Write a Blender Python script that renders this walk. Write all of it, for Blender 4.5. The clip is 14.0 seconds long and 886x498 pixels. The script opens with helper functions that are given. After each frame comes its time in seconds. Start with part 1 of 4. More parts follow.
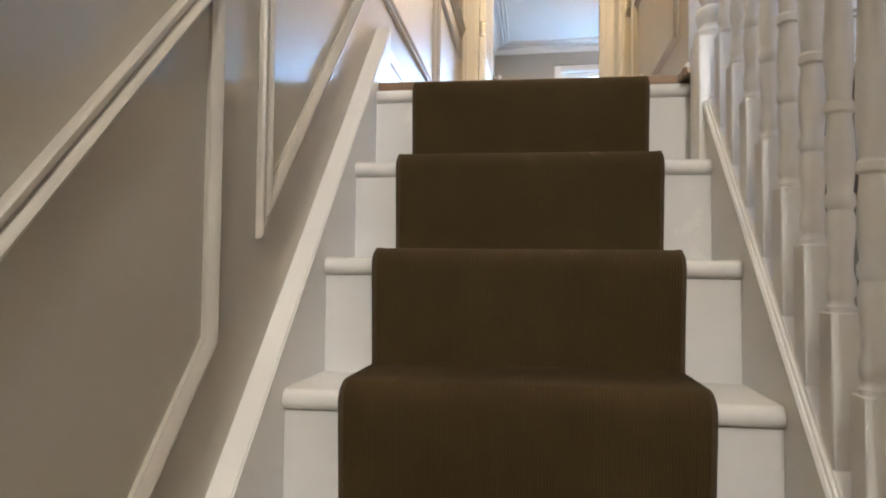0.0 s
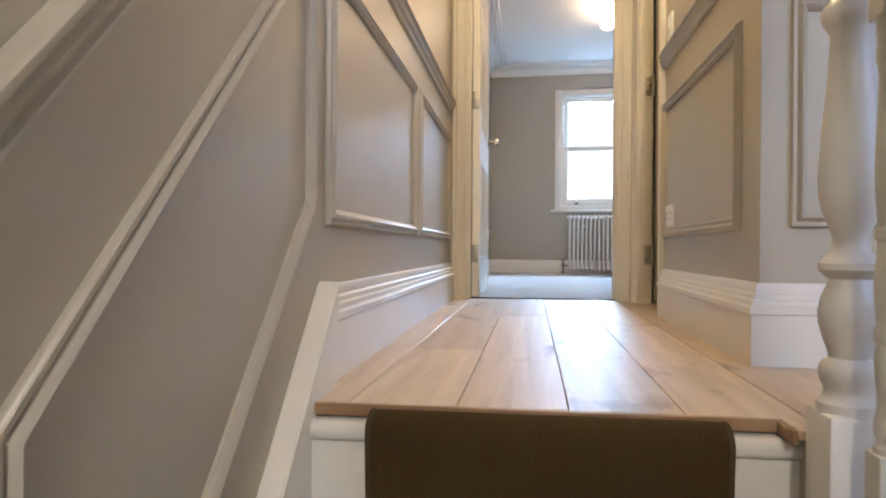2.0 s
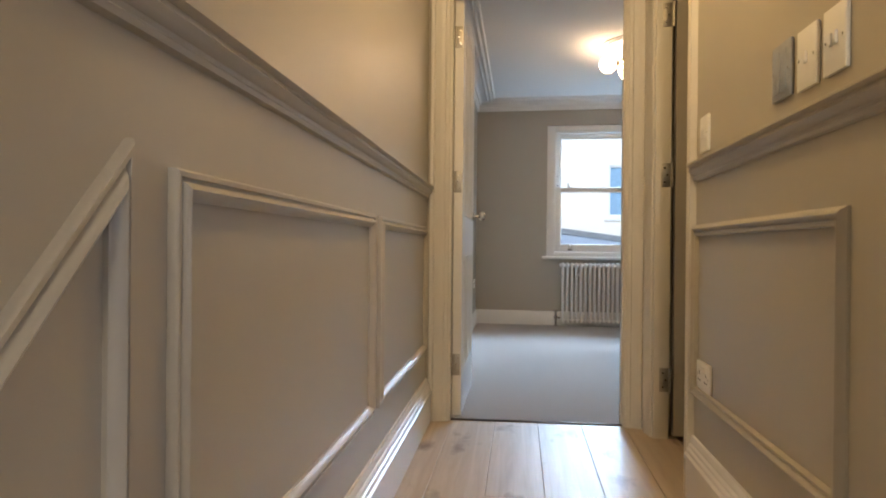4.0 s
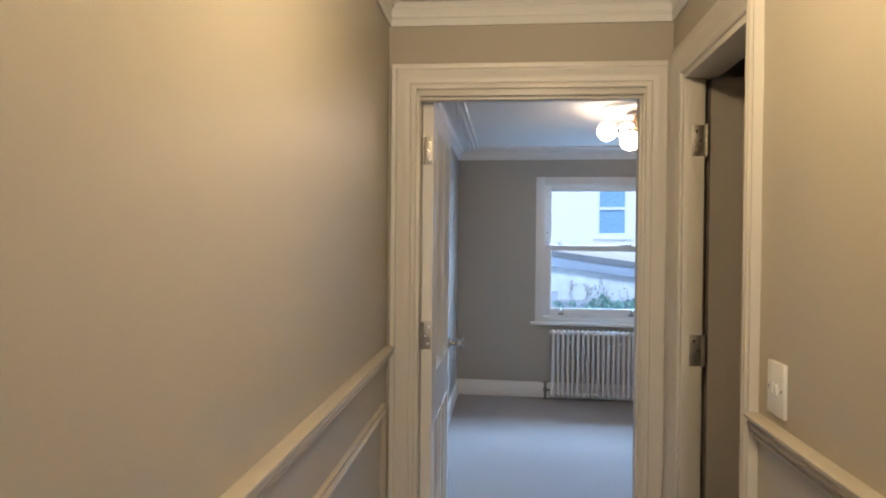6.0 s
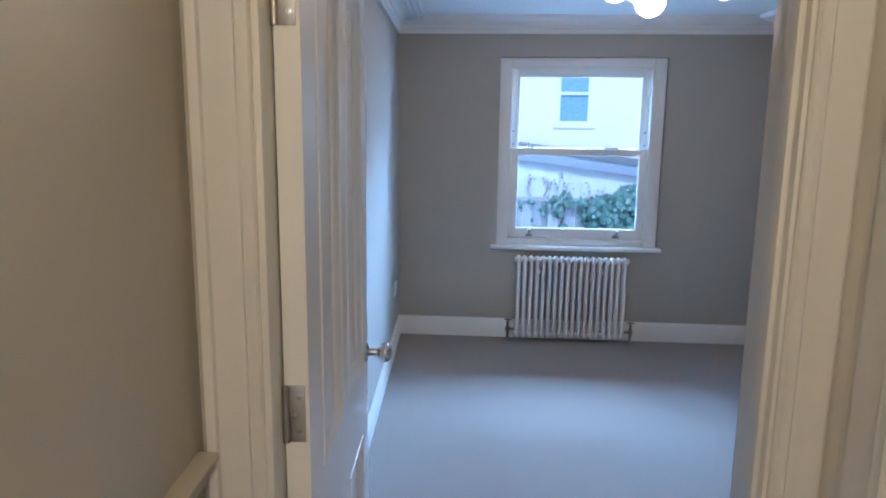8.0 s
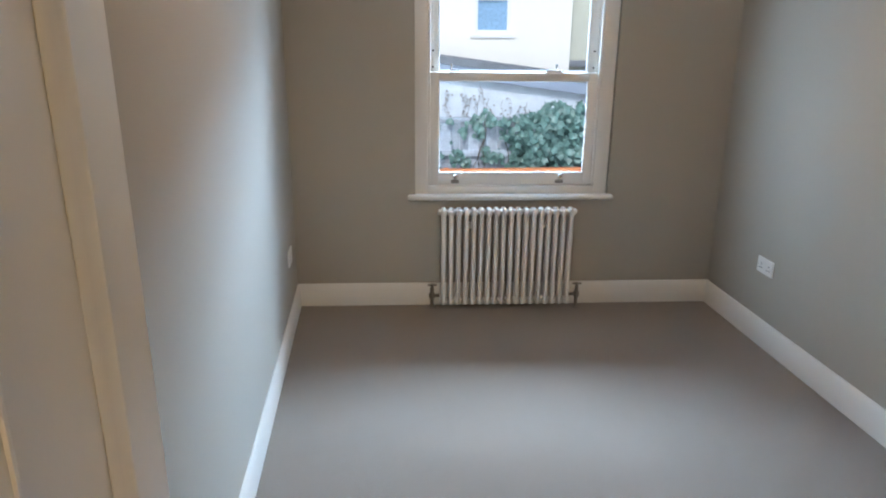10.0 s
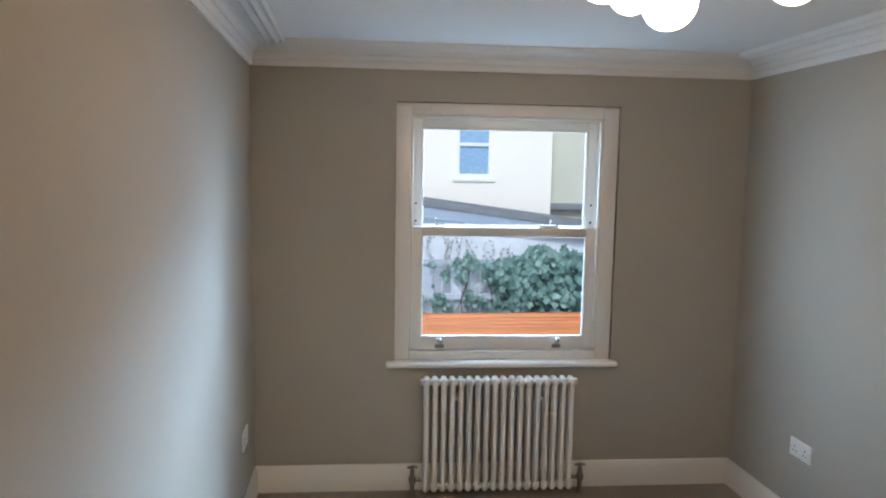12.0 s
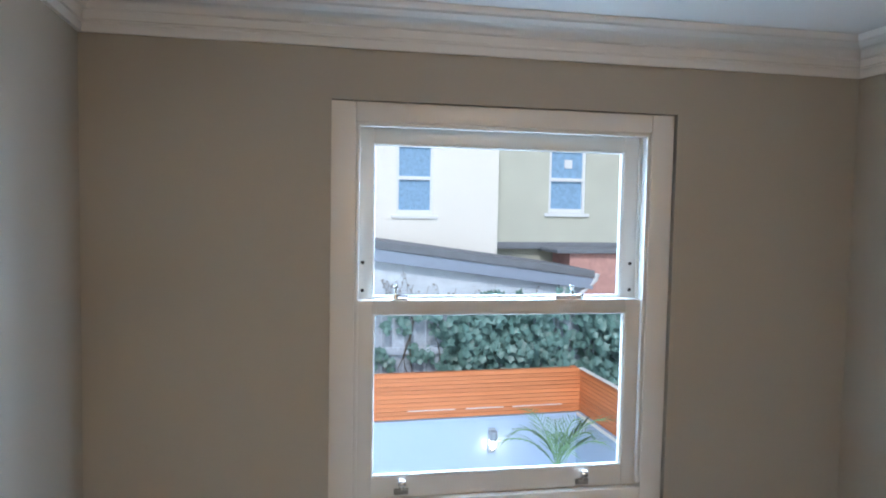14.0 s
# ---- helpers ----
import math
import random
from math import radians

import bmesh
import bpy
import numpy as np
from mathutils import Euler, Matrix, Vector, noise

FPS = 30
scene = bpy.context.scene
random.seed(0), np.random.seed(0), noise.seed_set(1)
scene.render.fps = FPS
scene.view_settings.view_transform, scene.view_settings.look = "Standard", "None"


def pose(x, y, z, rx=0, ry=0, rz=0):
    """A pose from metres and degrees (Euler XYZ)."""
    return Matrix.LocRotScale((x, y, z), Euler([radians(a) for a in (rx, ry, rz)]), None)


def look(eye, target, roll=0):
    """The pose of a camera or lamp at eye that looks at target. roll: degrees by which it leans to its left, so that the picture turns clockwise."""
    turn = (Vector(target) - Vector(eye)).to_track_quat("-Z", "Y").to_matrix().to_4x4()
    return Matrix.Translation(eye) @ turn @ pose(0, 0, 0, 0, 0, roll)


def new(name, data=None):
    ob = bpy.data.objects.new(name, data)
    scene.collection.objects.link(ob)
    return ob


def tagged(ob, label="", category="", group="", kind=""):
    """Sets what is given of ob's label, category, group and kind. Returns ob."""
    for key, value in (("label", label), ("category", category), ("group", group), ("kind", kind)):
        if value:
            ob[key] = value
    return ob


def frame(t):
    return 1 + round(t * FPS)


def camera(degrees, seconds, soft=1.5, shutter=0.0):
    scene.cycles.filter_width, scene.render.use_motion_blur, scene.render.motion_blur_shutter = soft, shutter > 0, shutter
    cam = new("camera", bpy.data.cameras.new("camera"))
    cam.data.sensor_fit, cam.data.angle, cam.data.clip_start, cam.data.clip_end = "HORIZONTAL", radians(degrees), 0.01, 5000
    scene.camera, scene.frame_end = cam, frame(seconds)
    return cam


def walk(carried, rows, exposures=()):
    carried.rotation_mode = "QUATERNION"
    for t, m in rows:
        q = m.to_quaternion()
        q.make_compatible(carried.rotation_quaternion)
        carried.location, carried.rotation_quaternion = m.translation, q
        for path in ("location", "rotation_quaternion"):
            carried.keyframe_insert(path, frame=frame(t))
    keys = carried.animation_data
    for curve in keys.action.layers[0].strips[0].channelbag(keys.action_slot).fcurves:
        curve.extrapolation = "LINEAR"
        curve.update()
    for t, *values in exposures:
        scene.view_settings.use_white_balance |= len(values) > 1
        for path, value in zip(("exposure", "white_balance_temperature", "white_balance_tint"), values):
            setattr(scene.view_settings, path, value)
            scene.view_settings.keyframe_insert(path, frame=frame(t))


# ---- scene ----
cam = camera(66.0, 14.0, soft=2.0)
PATH = [
    (0, (1.04, 0.676, -0.52), (0.77, 2.656, -0.442), 0.7),
    (0.7, (1.033, 0.935, -0.245), (0.781, 2.919, -0.2), 0.6),
    (1.2, (1.056, 1.079, -0.037), (0.781, 3.06, -0.02), 0.3),
    (1.5, (1.051, 1.171, 0.088), (0.778, 3.152, 0.087), 0.2),
    (2, (0.996, 1.287, 0.276), (0.738, 3.271, 0.274), 0.4),
    (2.5, (0.99, 1.41, 0.353), (0.738, 3.394, 0.35), 0.3),
    (3, (0.97, 1.595, 0.486), (0.726, 3.58, 0.48), 0.3),
    (3.6, (0.95, 1.781, 0.671), (0.717, 3.767, 0.668), 0.6),
    (4.1, (0.976, 1.944, 0.833), (0.755, 3.931, 0.827), 0.5),
    (6.3, (0.97, 2.777, 1.479), (0.802, 4.77, 1.447), 0.7),
    (6.5, (0.957, 2.904, 1.484), (0.803, 4.897, 1.432), 0.8),
    (7, (0.979, 3.262, 1.607), (0.851, 5.255, 1.491), 0.7),
    (7.5, (0.972, 3.644, 1.615), (0.882, 5.629, 1.392), 0.6),
    (8, (0.947, 4.024, 1.589), (0.91, 5.991, 1.229), 0.7),
    (8.2, (0.945, 4.2, 1.53), (0.935, 6.157, 1.119), 0.4),
    (10.3, (0.995, 5.176, 1.658), (1.222, 7.068, 1.049), 0.8),
    (10.5, (1.0, 5.295, 1.66), (1.239, 7.196, 1.089), 0.9),
    (11, (1.023, 5.482, 1.679), (1.277, 7.414, 1.23), 0.9),
    (11.5, (1.025, 5.501, 1.705), (1.288, 7.457, 1.382), 1.0),
    (12, (1.026, 5.51, 1.708), (1.29, 7.48, 1.485), 1.0),
    (12.5, (1.019, 5.588, 1.714), (1.283, 7.563, 1.549), 1.2),
    (13, (1.082, 5.91, 1.692), (1.355, 7.886, 1.553), 1.1),
    (13.5, (1.123, 6.365, 1.704), (1.452, 8.334, 1.577), 1.2),
    (14, (1.101, 6.857, 1.727), (1.559, 8.8, 1.609), 1.1),
]
walk(cam, [(t, look(eye, target, roll)) for t, eye, target, roll in PATH],
     [(0.0, 1.02, 5200, 10), (1.5, 0.80, 5350, 10), (2.5, 0.48, 5450, 10), (3.2, 0.24, 5600, 10), (4.2, 0.05, 5950, 10), (6.5, -0.1, 4750, 10), (7.0, -0.04, 4600, 10), (7.5, -0.06, 4400, 10), (8.0, 0.0, 4500, 10), (10.3, 0.02, 6000, 10), (12.5, -0.14, 6000, 10), (14.0, -0.14, 5850, 10)])

# ---------------------------------------------------------------- light
world = bpy.data.worlds.new("sky_world")
scene.world = world
world.use_nodes = True
wn = world.node_tree
sky = wn.nodes.new("ShaderNodeTexSky")
sky.sky_type = "NISHITA"
sky.sun_disc = False
sky.sun_elevation = radians(38)
sky.sun_rotation = radians(200)
wn.nodes["Background"].inputs["Strength"].default_value = 0.15
wn.links.new(sky.outputs["Color"], wn.nodes["Background"].inputs["Color"])


def lamp(name, kind, energy, color, m, size=0.1, size_y=None):
    d = bpy.data.lights.new(name, kind)
    d.energy, d.color = energy, color
    if kind == "AREA":
        d.size = size
        if size_y:
            d.shape, d.size_y = "RECTANGLE", size_y
    elif kind == "SUN":
        d.angle = size
    else:
        d.shadow_soft_size = size
    ob = new(name, d)
    ob.matrix_world = m
    return ob


lamp("sun", "SUN", 2.5, (1.0, 0.97, 0.93), look((0, 0, 10), (2.0, 6.0, 3.5)), radians(12))
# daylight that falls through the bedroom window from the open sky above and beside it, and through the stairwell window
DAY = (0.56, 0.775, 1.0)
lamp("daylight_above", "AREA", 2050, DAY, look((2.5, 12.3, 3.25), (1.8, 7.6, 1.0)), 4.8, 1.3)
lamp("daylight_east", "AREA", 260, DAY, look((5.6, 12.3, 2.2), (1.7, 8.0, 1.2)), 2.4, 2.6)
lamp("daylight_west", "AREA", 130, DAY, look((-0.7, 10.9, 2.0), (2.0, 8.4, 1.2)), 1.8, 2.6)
lamp("daylight_stairwell", "AREA", 2.5, (0.55, 0.68, 1.0), look((3.06, 1.2, 1.3), (1.75, 2.95, 0.5)), 0.8, 1.1).data.spread = radians(80)
# warm ceiling light over the landing; an added fill without fixture above the flight's foot
WARM = (1.0, 0.64, 0.26)
lamp("landing_bulb", "POINT", 27.5, WARM, pose(1.06, 3.6, 2.19), 0.05)
lamp("stair_fill", "POINT", 105, (1.0, 0.84, 0.64), pose(1.25, -1.2, 1.9), 0.16)

# ---------------------------------------------------------------- materials


def material(name, color, rough=0.5, metal=0.0, vary=0.06, scale=6.0, bump=0.0, bump_scale=180.0, spec=0.5, per_object=0.0, coat=0.0):
    """A plain surface with mottling at two scales and a fine relief."""
    mat = bpy.data.materials.new(name)
    mat.use_nodes = True
    nt = mat.node_tree
    b = nt.nodes["Principled BSDF"]
    b.inputs["Roughness"].default_value = rough
    b.inputs["Metallic"].default_value = metal
    b.inputs["Specular IOR Level"].default_value = spec
    b.inputs["Coat Weight"].default_value = coat
    tc = nt.nodes.new("ShaderNodeTexCoord")
    n1 = nt.nodes.new("ShaderNodeTexNoise")
    n1.inputs["Scale"].default_value = scale
    n1.inputs["Detail"].default_value = 6
    nt.links.new(tc.outputs["Object"], n1.inputs["Vector"])
    mix = nt.nodes.new("ShaderNodeMix")
    mix.data_type = "RGBA"
    mix.inputs["A"].default_value = (*[c * (1 - vary) for c in color], 1)
    mix.inputs["B"].default_value = (*[min(1, c * (1 + vary)) for c in color], 1)
    nt.links.new(n1.outputs["Fac"], mix.inputs["Factor"])
    out = mix.outputs["Result"]
    if per_object:
        oi = nt.nodes.new("ShaderNodeObjectInfo")
        hs = nt.nodes.new("ShaderNodeHueSaturation")
        mr = nt.nodes.new("ShaderNodeMapRange")
        mr.inputs["To Min"].default_value, mr.inputs["To Max"].default_value = 1 - per_object, 1 + per_object
        nt.links.new(oi.outputs["Random"], mr.inputs["Value"])
        nt.links.new(mr.outputs["Result"], hs.inputs["Value"])
        nt.links.new(out, hs.inputs["Color"])
        out = hs.outputs["Color"]
    nt.links.new(out, b.inputs["Base Color"])
    rr = nt.nodes.new("ShaderNodeMapRange")
    rr.inputs["To Min"].default_value, rr.inputs["To Max"].default_value = max(0.02, rough - 0.06), min(1, rough + 0.06)
    nt.links.new(n1.outputs["Fac"], rr.inputs["Value"])
    nt.links.new(rr.outputs["Result"], b.inputs["Roughness"])
    if bump:
        n2 = nt.nodes.new("ShaderNodeTexNoise")
        n2.inputs["Scale"].default_value = bump_scale
        n2.inputs["Detail"].default_value = 4
        nt.links.new(tc.outputs["Object"], n2.inputs["Vector"])
        bp = nt.nodes.new("ShaderNodeBump")
        bp.inputs["Strength"].default_value = bump
        bp.inputs["Distance"].default_value = 0.002
        nt.links.new(n2.outputs["Fac"], bp.inputs["Height"])
        nt.links.new(bp.outputs["Normal"], b.inputs["Normal"])
    return mat


def carpet_material(name, dark, light, scale):
    """Cut-pile carpet: tufts as cells with strong fine relief, faint tracks."""
    mat = material(name, light, 0.95, vary=0.08, scale=3.0, spec=0.1)
    nt = mat.node_tree
    b = nt.nodes["Principled BSDF"]
    tc = nt.nodes["Texture Coordinate"]
    n = nt.nodes.new("ShaderNodeTexNoise")
    n.inputs["Scale"].default_value = scale
    n.inputs["Detail"].default_value = 3
    nt.links.new(tc.outputs["Object"], n.inputs["Vector"])
    ramp = nt.nodes.new("ShaderNodeValToRGB")
    ramp.color_ramp.elements[0].position, ramp.color_ramp.elements[1].position = 0.3, 0.65
    ramp.color_ramp.elements[0].color, ramp.color_ramp.elements[1].color = (*dark, 1), (1, 1, 1, 1)
    mul = nt.nodes.new("ShaderNodeMix")
    mul.data_type, mul.blend_type = "RGBA", "MULTIPLY"
    mul.inputs["Factor"].default_value = 0.7
    nt.links.new(n.outputs["Fac"], ramp.inputs["Fac"])
    src = b.inputs["Base Color"].links[0].from_socket
    nt.links.new(src, mul.inputs["A"])
    nt.links.new(ramp.outputs["Color"], mul.inputs["B"])
    nt.links.new(mul.outputs["Result"], b.inputs["Base Color"])
    bp = nt.nodes.new("ShaderNodeBump")
    bp.inputs["Strength"].default_value, bp.inputs["Distance"].default_value = 0.8, 0.004
    nt.links.new(n.outputs["Fac"], bp.inputs["Height"])
    nt.links.new(bp.outputs["Normal"], b.inputs["Normal"])
    b.inputs["Sheen Weight"].default_value = 0.8
    b.inputs["Sheen Roughness"].default_value = 0.4
    return mat


def runner_material(name):
    """Ribbed flat-weave runner: fine lengthwise ribs of two browns."""
    mat = material(name, (0.057, 0.037, 0.013), 0.92, vary=0.14, scale=9.0, spec=0.15)
    nt = mat.node_tree
    b = nt.nodes["Principled BSDF"]
    tc = nt.nodes["Texture Coordinate"]
    w = nt.nodes.new("ShaderNodeTexWave")
    w.wave_type, w.bands_direction = "BANDS", "X"
    w.inputs["Scale"].default_value = 62
    w.inputs["Distortion"].default_value = 0.25
    w.inputs["Detail Scale"].default_value = 30
    nt.links.new(tc.outputs["Object"], w.inputs["Vector"])
    n = nt.nodes.new("ShaderNodeTexNoise")
    n.inputs["Scale"].default_value = 420
    nt.links.new(tc.outputs["Object"], n.inputs["Vector"])
    add = nt.nodes.new("ShaderNodeMath")
    add.operation = "ADD"
    nt.links.new(w.outputs["Fac"], add.inputs[0])
    nt.links.new(n.outputs["Fac"], add.inputs[1])
    mr = nt.nodes.new("ShaderNodeMapRange")
    mr.inputs["From Max"].default_value = 2.0
    mr.inputs["To Min"].default_value, mr.inputs["To Max"].default_value = 0.80, 1.18
    nt.links.new(add.outputs["Value"], mr.inputs["Value"])
    hs = nt.nodes.new("ShaderNodeHueSaturation")
    nt.links.new(b.inputs["Base Color"].links[0].from_socket, hs.inputs["Color"])
    nt.links.new(mr.outputs["Result"], hs.inputs["Value"])
    nt.links.new(hs.outputs["Color"], b.inputs["Base Color"])
    bp = nt.nodes.new("ShaderNodeBump")
    bp.inputs["Strength"].default_value, bp.inputs["Distance"].default_value = 0.7, 0.002
    nt.links.new(add.outputs["Value"], bp.inputs["Height"])
    nt.links.new(bp.outputs["Normal"], b.inputs["Normal"])
    return mat


def wood_material(name, light, dark, rough, along="Y", knots=True, per_object=0.12, grain=1.0):
    """Boards with long grain, darker knots and a tone of their own."""
    mat = bpy.data.materials.new(name)
    mat.use_nodes = True
    nt = mat.node_tree
    b = nt.nodes["Principled BSDF"]
    tc = nt.nodes.new("ShaderNodeTexCoord")
    oi = nt.nodes.new("ShaderNodeObjectInfo")
    shift = nt.nodes.new("ShaderNodeVectorMath")
    shift.operation = "MULTIPLY_ADD"
    shift.inputs[1].default_value = (1, 1, 1)
    comb = nt.nodes.new("ShaderNodeCombineXYZ")
    m10 = nt.nodes.new("ShaderNodeMath")
    m10.operation = "MULTIPLY"
    m10.inputs[1].default_value = 37.0
    nt.links.new(oi.outputs["Random"], m10.inputs[0])
    for s in ("X", "Y", "Z"):
        nt.links.new(m10.outputs[0], comb.inputs[s])
    nt.links.new(tc.outputs["Object"], shift.inputs[0])
    nt.links.new(comb.outputs[0], shift.inputs[2])
    mp = nt.nodes.new("ShaderNodeMapping")
    mp.inputs["Scale"].default_value = (30 * grain, 1.6, 30 * grain) if along == "Y" else (1.6, 30 * grain, 30 * grain)
    nt.links.new(shift.outputs[0], mp.inputs["Vector"])
    n = nt.nodes.new("ShaderNodeTexNoise")
    n.inputs["Scale"].default_value = 1.0
    n.inputs["Detail"].default_value = 8
    n.inputs["Distortion"].default_value = 0.6
    nt.links.new(mp.outputs[0], n.inputs["Vector"])
    ramp = nt.nodes.new("ShaderNodeValToRGB")
    ramp.color_ramp.elements[0].position, ramp.color_ramp.elements[1].position = 0.3, 0.7
    ramp.color_ramp.elements[0].color, ramp.color_ramp.elements[1].color = (*dark, 1), (*light, 1)
    nt.links.new(n.outputs["Fac"], ramp.inputs["Fac"])
    out = ramp.outputs["Color"]
    if knots:
        mp2 = nt.nodes.new("ShaderNodeMapping")
        mp2.inputs["Scale"].default_value = (7.0, 3.2, 7.0)
        nt.links.new(shift.outputs[0], mp2.inputs["Vector"])
        n2 = nt.nodes.new("ShaderNodeTexNoise")
        n2.inputs["Scale"].default_value, n2.inputs["Detail"].default_value = 1.0, 5
        nt.links.new(mp2.outputs[0], n2.inputs["Vector"])
        r2 = nt.nodes.new("ShaderNodeValToRGB")
        r2.color_ramp.elements[0].position, r2.color_ramp.elements[1].position = 0.27, 0.40
        r2.color_ramp.elements[0].color, r2.color_ramp.elements[1].color = (0.30, 0.24, 0.2, 1), (1, 1, 1, 1)
        nt.links.new(n2.outputs["Fac"], r2.inputs["Fac"])
        mul = nt.nodes.new("ShaderNodeMix")
        mul.data_type, mul.blend_type = "RGBA", "MULTIPLY"
        mul.inputs["Factor"].default_value = 0.85
        nt.links.new(out, mul.inputs["A"])
        nt.links.new(r2.outputs["Color"], mul.inputs["B"])
        out = mul.outputs["Result"]
    hs = nt.nodes.new("ShaderNodeHueSaturation")
    mr = nt.nodes.new("ShaderNodeMapRange")
    mr.inputs["To Min"].default_value, mr.inputs["To Max"].default_value = 1 - per_object, 1 + per_object
    nt.links.new(oi.outputs["Random"], mr.inputs["Value"])
    nt.links.new(mr.outputs["Result"], hs.inputs["Value"])
    nt.links.new(out, hs.inputs["Color"])
    nt.links.new(hs.outputs["Color"], b.inputs["Base Color"])
    b.inputs["Roughness"].default_value = rough
    bp = nt.nodes.new("ShaderNodeBump")
    bp.inputs["Strength"].default_value, bp.inputs["Distance"].default_value = 0.25, 0.002
    nt.links.new(n.outputs["Fac"], bp.inputs["Height"])
    nt.links.new(bp.outputs["Normal"], b.inputs["Normal"])
    return mat


def glow_material(name, color, strength):
    mat = bpy.data.materials.new(name)
    mat.use_nodes = True
    b = mat.node_tree.nodes["Principled BSDF"]
    b.inputs["Base Color"].default_value = (0.9, 0.88, 0.84, 1)
    b.inputs["Roughness"].default_value = 0.15
    b.inputs["Emission Color"].default_value = (*color, 1)
    b.inputs["Emission Strength"].default_value = strength
    return mat


def glass_material(name):
    mat = bpy.data.materials.new(name)
    mat.use_nodes = True
    b = mat.node_tree.nodes["Principled BSDF"]
    b.inputs["Transmission Weight"].default_value = 1.0
    b.inputs["Roughness"].default_value = 0.0
    b.inputs["IOR"].default_value = 1.02
    b.inputs["Base Color"].default_value = (0.97, 0.99, 0.99, 1)
    return mat


M_WALL = material("wall_paint_landing", (0.42, 0.385, 0.32), 0.6, vary=0.025, scale=2.2, bump=0.12, bump_scale=260, spec=0.4)
M_PANEL = material("panelling_paint", (0.43, 0.393, 0.318), 0.42, vary=0.025, scale=2.2, bump=0.08, bump_scale=160, spec=0.5)
M_MOULD = material("moulding_paint", (0.435, 0.396, 0.322), 0.36, vary=0.03, scale=9, spec=0.5)
M_TRIM = material("white_satin_paint", (0.73, 0.705, 0.66), 0.32, vary=0.012, scale=4, bump=0.03, bump_scale=90)
M_FRAME = material("door_frame_paint", (0.63, 0.60, 0.54), 0.36, vary=0.02, scale=4, bump=0.03, bump_scale=90)
M_STAIRWHITE = material("stair_gloss_paint", (0.71, 0.69, 0.655), 0.25, vary=0.04, scale=6, bump=0.06, bump_scale=80)
M_GREY = material("wall_paint_bedroom", (0.40, 0.372, 0.318), 0.75, vary=0.03, scale=1.6, bump=0.12, bump_scale=280, spec=0.25)
M_CEIL = material("ceiling_paint", (0.78, 0.78, 0.77), 0.85, vary=0.02, scale=1.5, bump=0.08, bump_scale=220, spec=0.2)
M_CORNICE = material("plaster_cornice", (0.74, 0.735, 0.72), 0.7, vary=0.012, scale=4, bump=0.02, bump_scale=120, spec=0.25)
M_RAD = material("radiator_enamel", (0.76, 0.75, 0.72), 0.62, vary=0.03, scale=12)
M_CHROME = material("satin_nickel", (0.62, 0.60, 0.57), 0.25, metal=1.0, vary=0.08, scale=30)
M_STEEL = material("hinge_steel", (0.42, 0.39, 0.34), 0.45, metal=1.0, vary=0.2, scale=40)
M_BRASS = material("lamp_brass", (0.80, 0.55, 0.20), 0.22, metal=1.0, vary=0.06, scale=20)
M_BRONZE = material("dark_bronze", (0.06, 0.048, 0.04), 0.35, metal=0.7, vary=0.1, scale=25)
M_PEWTER = material("aged_pewter", (0.27, 0.245, 0.215), 0.42, metal=0.8, vary=0.15, scale=40)
M_PLASTIC = material("white_plastic", (0.80, 0.79, 0.76), 0.3, vary=0.02, scale=20)
M_GREYPLASTIC = material("grey_metal_plate", (0.42, 0.44, 0.47), 0.35, metal=0.5, vary=0.05, scale=30)
M_DARK = material("pin_hole_shade", (0.02, 0.02, 0.02), 0.6)
M_DOORGREY = material("grey_door_paint", (0.36, 0.33, 0.285), 0.4, vary=0.03, scale=5, bump=0.06, bump_scale=120)
M_CARPET = carpet_material("bedroom_carpet", (0.40, 0.37, 0.34), (0.255, 0.20, 0.156), 330)
M_RUNNER = runner_material("runner_weave")
M_BINDING = material("runner_binding", (0.070, 0.049, 0.026), 0.9, vary=0.15, scale=60, bump=0.4, bump_scale=400, spec=0.1)
M_OAK = wood_material("oak_boards", (0.60, 0.49, 0.37), (0.45, 0.345, 0.24), 0.44)
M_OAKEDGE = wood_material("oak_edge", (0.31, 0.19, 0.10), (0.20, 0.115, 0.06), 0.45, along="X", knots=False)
M_SCREED = material("subfloor", (0.3, 0.27, 0.24), 0.9, vary=0.1)
M_GLASS = glass_material("window_glass")
M_GLOBE = glow_material("opal_globe", (1.0, 0.64, 0.34), 28.0)
M_RENDER = material("white_render", (0.86, 0.815, 0.74), 0.9, vary=0.05, scale=0.8, bump=0.3, bump_scale=60)
M_PEBBLE = material("beige_pebbledash", (0.56, 0.555, 0.46), 0.95, vary=0.16, scale=1.4, bump=0.6, bump_scale=70)
M_SHEDWALL = material("lime_washed_wall", (0.72, 0.77, 0.83), 0.9, vary=0.22, scale=4.5, bump=0.4, bump_scale=40)
M_SLATE = material("slate_felt_roof", (0.20, 0.21, 0.23), 0.8, vary=0.2, scale=5, bump=0.3, bump_scale=30)
M_FASCIA = material("blue_grey_fascia", (0.33, 0.38, 0.47), 0.5, vary=0.08, scale=6)
M_BRICKRED = material("red_painted_brick", (0.62, 0.35, 0.30), 0.9, vary=0.25, scale=7, bump=0.5, bump_scale=30)
M_BLUEWALL = material("pale_blue_wall", (0.42, 0.50, 0.62), 0.8, vary=0.04, scale=2, bump=0.2, bump_scale=70)
M_CEDAR = wood_material("cedar_slats", (0.66, 0.23, 0.085), (0.53, 0.165, 0.055), 0.5, along="X", knots=False, per_object=0.09, grain=0.8)
